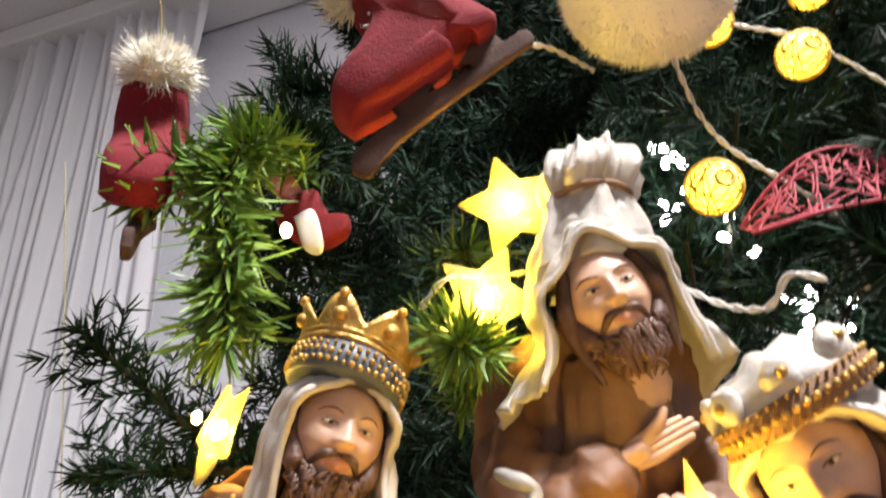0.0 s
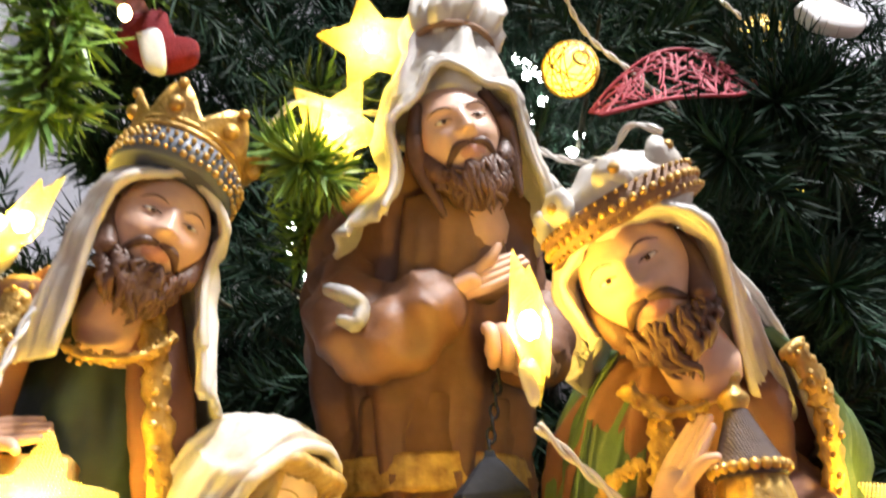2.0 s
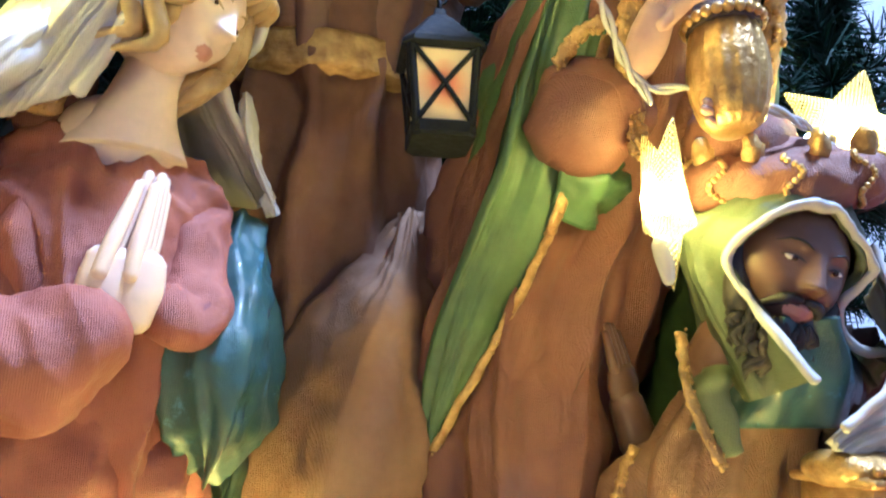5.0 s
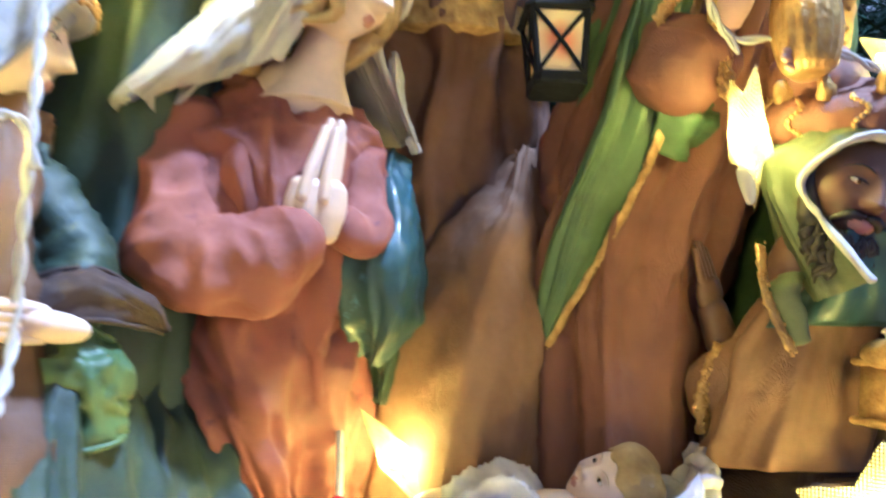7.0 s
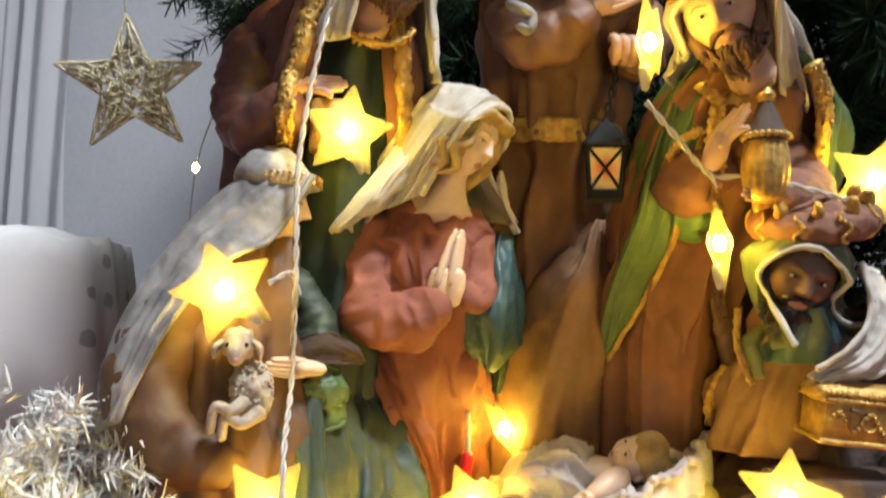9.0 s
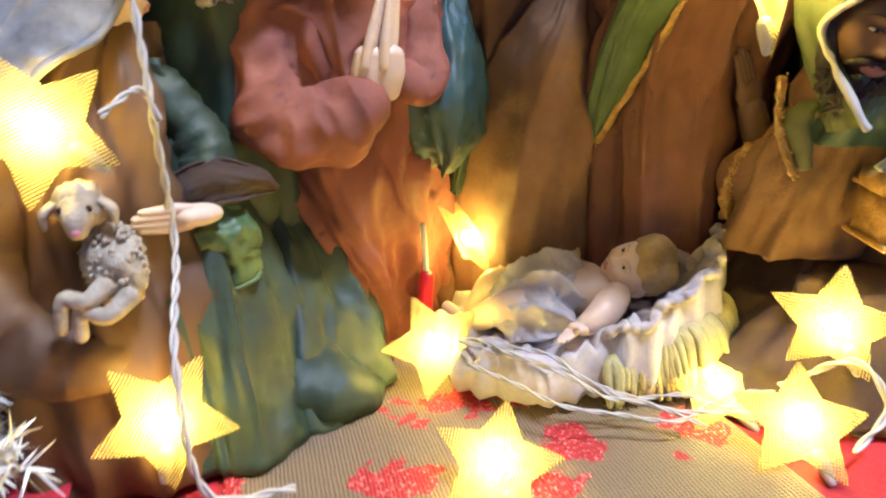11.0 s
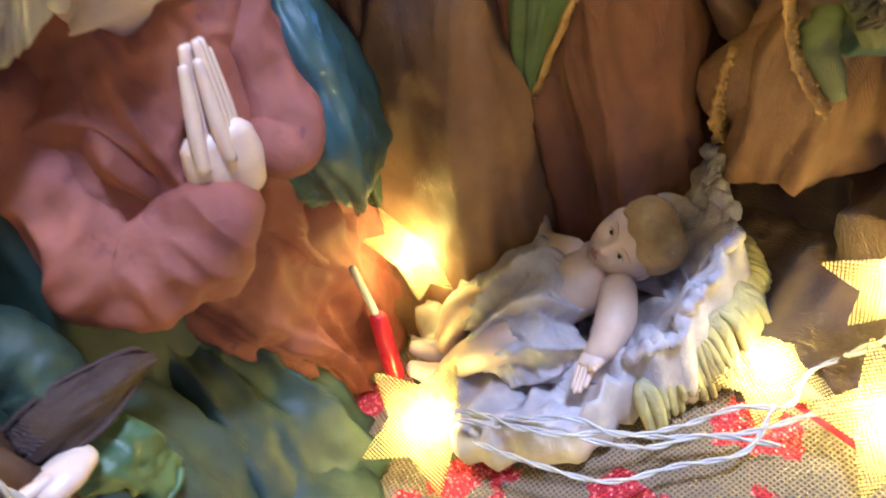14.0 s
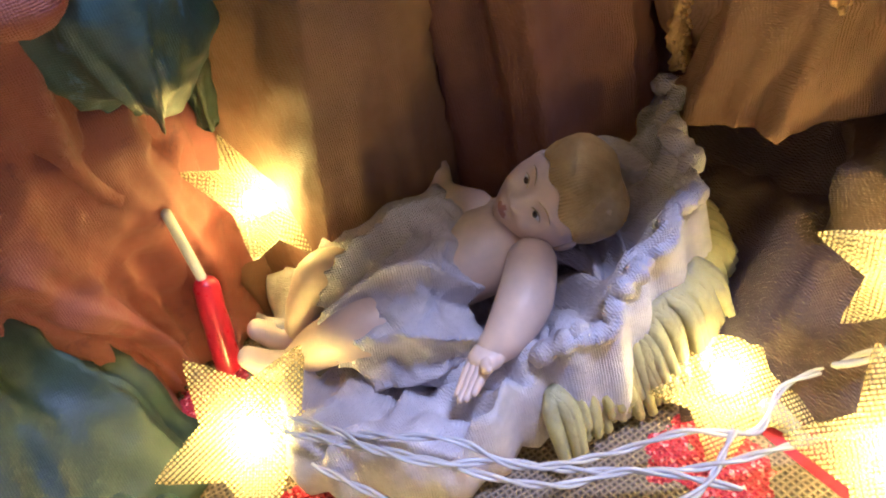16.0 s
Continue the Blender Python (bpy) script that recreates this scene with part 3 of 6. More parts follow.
    return at, rot


def hood(s, at, size, mat, front, mid, back, seed, core, amp=.0024, top=(1.42, 1.62, 1.3), ease=1.0, rim=.0017, drop=.25, rim_mat=None):
    """A veil over a head, open at the face. front, mid and back each give the left and right foot of one arc, in the world."""
    rows = []
    for (l, r), y, w, z in ((front, -.78, 1.12, top[0]), (((np.array(front[0]) + mid[0]) / 2, (np.array(front[1]) + mid[1]) / 2), -.3, 1.27, (top[0] + top[1]) / 2 + .06), (mid, .3, 1.34, top[1]), (back, 1.25, 1.05, top[2])):
        w *= ease
        rows.append([l, at(-w * 1.06, y + .2, -.35), at(-w, y, .5), at(-.58 * w, y - .04, z - drop), at(0, y - .08, z), at(.58 * w, y - .04, z - drop), at(w, y, .5), at(w * 1.06, y + .2, -.35), r])
    g = s.drape(rows, mat, amp, seed, 1.3, 72, 44, .002, core, 1.2, 85, 0.0 if rim_mat else rim)
    if rim_mat:
        s.tube(g[0, ::3], [rim] * len(g[0, ::3]), rim_mat, 12, 110, .8, rim * .9, seed, 140)
    return g


def crest(s, at, size, mat, seed, rows=16, long=1.0):
    """Wavy locks of hair framing a face on both sides."""
    rng = random.Random(seed)
    for k in (-1, 1):
        for q in range(rows):
            x = k * rng.uniform(0.72, 1.08)
            y = rng.uniform(-0.75, 0.25)
            z = rng.uniform(0.1, 0.75)
            w = rng.uniform(0.1, 0.25)
            s.tube([at(x * 0.75, y, z + 0.35), at(x, y - w, z - 0.4), at(x * 1.05 + w * k, y, z - 0.95 * long), at(x * 0.9, y - w, z - 1.6 * long), at(x * 1.05, y + w, z - 2.2 * long)],
                   [0.1 * size, 0.15 * size, 0.17 * size, 0.15 * size, 0.05 * size], mat, 7, 16)
    for q in range(10):
        x = -0.85 + 1.7 * q / 9
        s.tube([at(x * 0.3, -0.7, 1.2), at(x * 0.85, -0.92, 1.05), at(x * 1.15, -0.72, 0.78)], [0.1 * size, 0.14 * size, 0.1 * size], mat, 7)


def hand(s, wrist, palm, tips, size, skin, spread=(1, 0, 0), thumb=None):
    """A hand: palm and four fingers from the wrist to the finger tips, side by side along spread."""
    w, p, t, d = (np.array(v, float) for v in (wrist, palm, tips, spread))
    d = d / np.linalg.norm(d) * size
    s.tube([w, (w + p) / 2, p], [0.9 * size, 1.15 * size, 1.0 * size], skin, 12, flat=0.6)
    for q in range(4):
        k = (q - 1.5) / 1.5
        ln = (0.86, 1.0, 0.96, 0.8)[q]
        a, b = p + d * k * 0.62, p + (t - p) * ln + d * k * 0.56
        s.tube([p + d * k * 0.5 - (t - p) * 0.2, a + (t - p) * 0.15, (a + b) / 2, b], [0.33 * size, 0.34 * size, 0.31 * size, 0.22 * size], skin, 8)
    if thumb is not None:
        th = np.array(thumb, float)
        s.tube([w * 0.5 + p * 0.5, p * 0.4 + th * 0.6, th], [0.4 * size, 0.36 * size, 0.25 * size], skin, 8)


def trim(s, pts, width, mat=None, seed=0.0):
    """Raised gilt braid with an open scrolled relief."""
    mat = mat or GOLD
    k = spline([(*p,) for p in pts], 8 * len(pts))
    s.tube(pts, [width * 0.5] * len(pts), mat, 10, 10 * len(pts), 0.45, width * 0.5, seed, 420)
    rng = random.Random(int(seed * 10) + 3)
    for p in k:
        for q in range(2):
            o = np.array([rng.uniform(-1, 1), -rng.uniform(0.1, 0.5), rng.uniform(-1, 1)]) * width * 0.42
            s.ball(p + o, width * rng.uniform(0.12, 0.2), mat, None, 8)


def crown_ring(s, c, r, height, rot, mat, points=7, lean=0.25):
    """Open crown with rounded points and studs."""
    c = np.array(c)
    n = 84
    rows = np.zeros((9, n, 3))
    for j in range(n):
        t = 2 * math.pi * j / n
        peak = abs(math.cos(t * points / 2)) ** 1.3
        top = height * (0.38 + 0.62 * peak)
        for i in range(5):
            u = i / 4
            rad = r * (1 + lean * u * (0.5 + 0.6 * peak)) + 0.0006 * math.sin(9 * t)
            rows[i, j] = (rad * math.cos(t), rad * math.sin(t), top * u)
            if i < 4:
                rows[8 - i, j] = ((rad - 0.0022) * math.cos(t), (rad - 0.0022) * math.sin(t), top * u)
    s.sheet(rows @ rot.T + c, mat, True, False)
    for k in range(points):
        t = 2 * math.pi * k / points
        p = np.array((r * (1 + lean * 0.55) * math.cos(t), r * (1 + lean * 0.55) * math.sin(t), height * 0.5))
        s.ball(c + rot @ p, r * 0.15, mat, rot, 12)
        s.ball(c + rot @ (p * (1.12, 1.12, 1.95)), r * 0.1, mat, rot, 10)
    for z in (0.02, 0.2):
        s.tube([c + rot @ np.array((1.03 * r * math.cos(t), 1.03 * r * math.sin(t), z * height)) for t in np.linspace(0, 2 * math.pi, 25)], [r * 0.06] * 25, mat, 8, 60)


def band(s, c, r, z0, z1, rot, mat, bead=None, ry=1.0):
    """A head band with a row of raised ornaments."""
    c = np.array(c)
    rows = []
    for z, k in ((z0, 0.96), (z0, 1.03), ((z0 + z1) / 2, 1.05), (z1, 1.03), (z1, 0.96)):
        rows.append([c + rot @ np.array((r * k * math.cos(t), ry * r * k * math.sin(t), z)) for t in np.linspace(0, 2 * math.pi, 48, endpoint=False)])
    s.sheet(np.array(rows), mat)
    if bead:
        rng = random.Random(5)
        for q in range(46):
            t = 2 * math.pi * q / 46
            for w in (0.25, 0.55, 0.8):
                s.ball(c + rot @ np.array((r * 1.06 * math.cos(t + 0.06 * w), ry * r * 1.06 * math.sin(t + 0.06 * w), z0 + (z1 - z0) * w + rng.uniform(-0.0006, 0.0006))), r * rng.uniform(0.035, 0.065), bead, None, 8)


def figure_joseph():
    s = Sculpt()
    s.loft([(.086, .395, 0, .064, .046), (.084, .392, .06, .057, .040), (.080, .385, .15, .050, .038), (.077, .371, .205, .046, .036), (.076, .366, .232, .044, .034)], BROWN, 13, .0042, 1.3, n=110, grow=1.0)
    s.loft([(.076, .366, .228, .044, .034), (.074, .358, .262, .048, .036), (.073, .345, .30, .055, .038), (.074, .330, .335, .050, .036), (.074, .315, .352, .030, .028)], HAZEL, 8, .003, 4.1, n=90)
    # lighter wrap thrown over the front of the skirt, rising to a point
    s.drape([[(.094, .346, .181), (.074, .344, .158), (.054, .350, .132), (.043, .360, .09), (.038, .366, .04), (.036, .368, 0)], [(.0955, .337, .181), (.082, .328, .150), (.068, .324, .115), (.060, .326, .07), (.055, .332, .03), (.053, .336, 0)], [(.097, .336, .180), (.094, .326, .150), (.088, .322, .11), (.084, .322, .07), (.082, .326, .03), (.082, .330, 0)], [(.0985, .340, .180), (.102, .336, .150), (.106, .336, .11), (.110, .338, .07), (.112, .342, .03), (.112, .346, 0)], [(.10, .350, .178), (.112, .356, .15), (.122, .36, .11), (.128, .366, .07), (.130, .37, .03), (.13, .37, 0)]], TAN, .0032, 7.2, 2.6, 60, 60, .003, None, 1.3, 60)
    s.loft([(.076, .366, .226, .047, .037), (.076, .366, .240, .047, .037)], GOLD, 40, .0005, 2.0, n=120, steps=10)
    s.loft([(.076, .365, .24, .046, .036), (.075, .36, .262, .044, .035)], BROWN, 11, .0022, 5.0, n=80)
    at, rot = head(s, (.0755, .283, .354), .0190, -3, 14, -17, SKIN, BEARD, BEARD, 3)
    for q in range(16):
        k = -1 if q % 2 else 1
        s.tube([at(.75 * k, -.62, .75), at(.98 * k, -.55, .1), at(1.02 * k, -.45, -.5), at(.85 * k, -.5, -1.0 - .04 * q)], [.0026, .0036, .0036, .0014], BEARD, 7)
    # veil: a hood open at the face that falls to the shoulders, gathered in a tied bag on top
    hood(s, at, .0190, CREAM, [(.046, .279, .318), (.112, .279, .326)], [(.028, .292, .316), (.126, .292, .330)], [(.034, .340, .31), (.118, .340, .318)], 3.3, (.076, .300, .345), .0026, (1.5, 2.35, 1.9), 1.2, .0015, .62)
    s.loft([(.0745, .2905, .368, .0300, .0265), (.0750, .2880, .384, .0262, .0235), (.0758, .285, .396, .0212, .0200), (.0762, .283, .402, .0178, .0175)], CREAM, 6, .0022, 2.4, n=70)
    s.loft([(.0765, .282, .4005, .0168, .0168), (.0765, .281, .404, .0205, .020), (.078, .280, .411, .0236, .022), (.079, .280, .4185, .0226, .021), (.0795, .280, .4245, .018, .017), (.080, .279, .4225, .008, .008)], CREAM, 9, .0026, 6.0, n=110)
    s.tube([(.0762 + .0180 * math.cos(t), .282 + .0180 * math.sin(t), .4010) for t in np.linspace(0, 2 * math.pi, 17)], [.0015] * 17, TAN, 8, 50)
    # neck cloth under the beard
    s.loft([(.076, .306, .296, .022, .016), (.076, .303, .316, .022, .018), (.076, .303, .334, .018, .019)], TAN, 5, .002, 2.2, n=50)
    # sleeve across the chest and the open hand
    s.tube([(.044, .335, .325), (.040, .318, .292), (.044, .304, .274), (.058, .297, .281), (.066, .294, .287)], [.0175, .0180, .0172, .0160, .0155], HAZEL, 26, 60, .9, .008, 1.0, 70)
    s.tube([(.066, .294, .287), (.0675, .2935, .2875)], [.0135, .0135], BROWN, 18)
    hand(s, (.064, .294, .286), (.080, .288, .294), (.101, .285, .303), .0068, SKIN, (-.3, 0, 1), (.090, .284, .308))
    s.tube([(.026, .292, .290), (.031, .286, .286), (.037, .285, .281), (.035, .284, .274), (.029, .284, .275)], [.003, .0040, .0038, .0034, .002], GREY_VEIL, 12, 30, .8, .0012)
    # the other sleeve, the fist with the lantern chain
    s.tube([(.120, .345, .315), (.118, .325, .285), (.106, .310, .272)], [.016, .016, .014], HAZEL, 22, 40, .9, .007, 5.0, 80)
    s.ball((.094, .292, .269), (.0105, .009, .0085), SKIN, None, 20)
    for q in range(4):
        x = .0845 + .0052 * q
        s.tube([(x, .290, .276), (x - .0006, .283, .272), (x, .284, .264), (x + .001, .289, .262)], [.0027, .0029, .0027, .0024], SKIN, 8)
    s.tube([(.100, .297, .268), (.112, .312, .272)], [.0075, .0095], SKIN, 14)
    return s.link("standing_figure", None, "bearded standing crib figure in brown robe and cream veil", "statue", "crib figures")


def figure_crowned_standing():
    s = Sculpt()
    s.loft([(-.076, .385, 0, .060, .046), (-.076, .38, .08, .058, .042), (-.076, .372, .17, .056, .038), (-.075, .362, .25, .054, .036), (-.070, .350, .285, .050, .033), (-.056, .335, .305, .030, .026)], MAROON, 10, .0032, 2.7, n=100)
    s.loft([(-.062, .365, .05, .036, .046), (-.060, .358, .17, .034, .045), (-.056, .348, .24, .032, .042), (-.052, .338, .285, .026, .036)], DARK_GREEN, 8, .002, 6.1, n=70)
    for x0, x1, seed in ((-.092, -.078, 1.0), (-.024, -.036, 2.0)):
        s.tube([(x0 - .002 * (1 if x0 < -.05 else -1), .328, .185), (x0, .318, .215), ((x0 + x1) / 2, .305, .255), (x1, .304, .292)], [.011, .0115, .011, .009], RUSSET, 16, 40, .55, .001, seed)
        trim(s, [(x0, .3195, .185), (x0 + (.002 if x0 < -.05 else -.002), .311, .215), ((x0 + x1) / 2, .298, .255), (x1, .2985, .287)], .0085, None, seed)
    at, rot = head(s, (-.0355, .290, .3075), .0180, 20, 16, 15, SKIN, BEARD, BEARD, 9)
    trim(s, [(-.066, .297, .272), (-.052, .291, .262), (-.036, .290, .262), (-.026, .294, .270)], .006, None, 4.0)
    s.ball((-.047, .308, .276), (.014, .012, .012), SKIN, None, 20)
    # veil under the crown
    hood(s, at, .0180, CREAM, [(-.062, .284, .262), (-.014, .286, .250)], [(-.082, .305, .262), (-.008, .302, .246)], [(-.090, .338, .258), (-.016, .335, .25)], 8.0, (-.040, .305, .30), .0024, (1.25, 1.35, 1.1))
    tip = turn(-6, 19, 0)
    band(s, (-.0315, .287, .3265), .0222, -.004, .0085, tip, BAND_BLUE, GOLD)
    crown_ring(s, (-.0290, .287, .3355), .0210, .0165, tip, GOLD)
    # arm with a wide cuff, holding a small gilt box
    s.tube([(-.112, .350, .275), (-.116, .332, .235), (-.106, .314, .214)], [.016, .017, .016], MAROON, 22, 40, .9, .006, 3.0, 80)
    s.tube([(-.108, .312, .212), (-.096, .307, .222), (-.090, .306, .226)], [.016, .017, .0175], MAROON, 22, 20, .9, .002, 3.0, 90)
    trim(s, [(-.090 + .001 * math.sin(t), .3045 + .0195 * math.cos(t), .2265 + .0185 * math.sin(t)) for t in np.linspace(0, 2 * math.pi, 12)], .008, None, 6.0)
    hand(s, (-.092, .305, .234), (-.077, .299, .239), (-.060, .296, .240), .0062, SKIN, (0, .4, 1), (-.068, .292, .232))
    box(s, (-.078, .294, .205), (-.052, .318, .232), GOLD, .002)
    return s.link("standing_figure", None, "bearded crowned crib figure standing in maroon and green robe", "statue", "crib figures")


def figure_mary():
    s = Sculpt()
    s.loft([(.002, .388, 0, .040, .034), (.003, .384, .04, .036, .033), (.000, .368, .08, .034, .033), (-.008, .345, .118, .036, .031), (-.010, .338, .145, .043, .031), (-.008, .336, .165, .036, .024), (-.006, .336, .176, .020, .014)], TERRACOTTA, 9, .0036, 3.9, n=110, swirl=.8)
    # dark mantle behind and spreading on the ground
    s.loft([(-.048, .392, 0, .066, .044), (-.046, .388, .05, .058, .040), (-.040, .380, .11, .048, .036), (-.030, .366, .165, .044, .032), (-.018, .350, .195, .030, .024)], DARK_GREEN, 9, .0036, 2.1, n=100, swirl=1.2)
    s.tube([(-.066, .36, .012), (-.042, .345, .03), (-.024, .346, .02), (-.008, .348, .004)], [.026, .024, .018, .007], DARK_GREEN, 24, 50, .75, .005, 2.0, 60)
    s.tube([(-.075, .342, .012), (-.052, .318, .016), (-.032, .302, .010), (-.014, .310, .004)], [.026, .026, .022, .009], DARK_GREEN, 26, 60, .65, .007, 5.0, 55)
    s.tube([(-.085, .375, .05), (-.06, .350, .045), (-.045, .342, .012)], [.026, .024, .012], DARK_GREEN, 24, 40, .7, .005, 7.0, 60)
    at, rot = head(s, (.0065, .307, .2175), .0166, 44, 28, 12, PALE_SKIN, None, BLONDE, 4, .94, neck=False)
    crest(s, at, .0172, BLONDE, 8, 15, .8)
    s.loft([(-.003, .323, .176, .018, .013), (-.001, .318, .188, .011, .010), (.002, .313, .200, .0085, .0085), (.005, .309, .210, .0085, .0085)], PALE_SKIN, 0, 0, n=30)
    # veil: open toward the face, falling behind the shoulder in two pointed ends
    hood(s, at, .0166, CREAM, [(-.018, .300, .184), (.046, .336, .176)], [(-.048, .316, .170), (.044, .350, .178)], [(-.066, .345, .160), (.020, .372, .18)], 5.5, (-.002, .330, .21), .0020, (1.5, 1.8, 1.4), 1.12, .0022)
    s.drape([[(-.026, .318, .222), (-.040, .312, .200), (-.054, .308, .180), (-.066, .310, .163)], [(-.020, .302, .216), (-.034, .298, .195), (-.047, .297, .176), (-.060, .300, .164)], [(-.014, .302, .205), (-.026, .304, .188), (-.038, .308, .175), (-.054, .312, .166)]], CREAM, .002, 2.5, 1.5, 30, 26, .0024, None, 1.0, 80)
    s.drape([[(.034, .322, .204), (.038, .326, .188), (.046, .332, .170)], [(.030, .319, .203), (.034, .323, .187), (.0455, .332, .169)], [(.028, .322, .200), (.031, .326, .188), (.045, .333, .170)]], CREAM, .0012, 4.5, 1.0, 24, 18, .002, None, 1.0, 90)
    # neckline and breast of the dress
    s.ball((-.004, .324, .181), (.017, .012, .014), PALE_SKIN, None, 24)
    s.drape([[(-.046, .330, .176), (-.046, .318, .155), (-.040, .315, .130)], [(-.022, .318, .184), (-.022, .308, .160), (-.020, .308, .130)], [(-.006, .312, .172), (-.004, .307, .155), (-.002, .308, .130)], [(.014, .322, .182), (.016, .316, .160), (.014, .316, .130)], [(.030, .336, .178), (.032, .330, .155), (.028, .330, .130)]], TERRACOTTA, .0028, 6.5, 3.2, 40, 60, .003, None, 1.3, 75)
    # skirt sweeping forward to the manger, and the mantle spread beside it
    s.drape([[(-.050, .350, .125), (-.044, .340, .095), (-.030, .334, .062), (-.016, .340, .030), (-.006, .346, 0)], [(-.030, .330, .122), (-.026, .322, .09), (-.014, .326, .058), (-.002, .340, .028), (.002, .350, 0)], [(-.004, .328, .118), (-.002, .324, .088), (.004, .336, .058), (.010, .350, .028), (.012, .358, 0)], [(.020, .338, .118), (.022, .338, .088), (.024, .352, .055), (.028, .360, .026), (.030, .364, 0)], [(.036, .36, .118), (.038, .362, .088), (.042, .368, .055), (.045, .372, .026), (.046, .374, 0)]], TERRACOTTA, .0034, 3.1, 2.8, 50, 70, .003, None, 1.4, 62)
    s.drape([[(-.100, .372, .15), (-.098, .355, .105), (-.094, .335, .055), (-.088, .318, 0)], [(-.076, .352, .155), (-.072, .338, .105), (-.066, .310, .052), (-.060, .282, 0)], [(-.055, .350, .145), (-.050, .336, .10), (-.036, .310, .048), (-.030, .280, 0)], [(-.044, .352, .12), (-.036, .340, .085), (-.018, .326, .045), (-.006, .312, 0)], [(-.036, .362, .10), (-.026, .352, .07), (-.008, .340, .038), (.004, .336, 0)]], DARK_GREEN, .0044, 4.4, 3.4, 50, 70, .003, None, 1.4, 55)
    # sleeves, cuffs and the joined hands
    s.tube([(-.040, .336, .168), (-.046, .324, .140), (-.040, .314, .118), (-.024, .308, .116), (-.008, .306, .124)], [.0145, .0150, .0150, .0150, .0135], TERRACOTTA, 34, 90, .95, .0075, 1.5, 62)
    s.tube([(.018, .334, .166), (.021, .324, .148), (.018, .314, .132), (.011, .309, .130)], [.0105, .0098, .0092, .0088], TERRACOTTA, 30, 60, .95, .006, 4.5, 65)
    for d in (-.0032, .0032):
        hand(s, (-.003 + d, .305, .127), (-.001 + d, .303, .143), (.0045 + d * .5, .304, .166), .0064, PALE_SKIN, (.55, .8, .15) if d < 0 else (.55, .8, .2))
    # blue-green mantle end over the other arm
    s.drape([[(.024, .336, .172), (.014, .326, .150), (.011, .322, .124), (.015, .328, .104), (.026, .339, .090)], [(.036, .332, .170), (.026, .318, .147), (.021, .310, .122), (.022, .318, .101), (.0275, .335, .088)], [(.044, .336, .166), (.040, .322, .142), (.035, .312, .119), (.031, .318, .099), (.0290, .335, .087)], [(.046, .344, .160), (.050, .338, .134), (.046, .328, .113), (.039, .328, .097), (.0310, .338, .087)], [(.044, .356, .150), (.054, .354, .127), (.052, .348, .108), (.044, .344, .095), (.034, .343, .088)]], TEAL, .0026, 2.9, 2.4, 44, 44, .003, (.036, .350, .12), 1.2, 70)
    s.drape([[(.036, .362, .13), (.034, .360, .10), (.036, .362, .075)], [(.046, .352, .13), (.042, .350, .10), (.040, .354, .072)], [(.054, .362, .125), (.050, .360, .10), (.046, .362, .076)]], DARK_GREEN, .0022, 6.3, 1.4, 30, 26, .003, None, 1.0, 80)
    s.tube([(-.052, .368, .10), (-.030, .372, .03), (-.004, .362, .006), (.012, .366, .005)], [.005, .012, .012, .005], TERRACOTTA, 20, 40, .6, .003)
    return s.link("kneeling_figure", None, "kneeling praying crib figure in terracotta dress and cream veil", "statue", "crib figures")


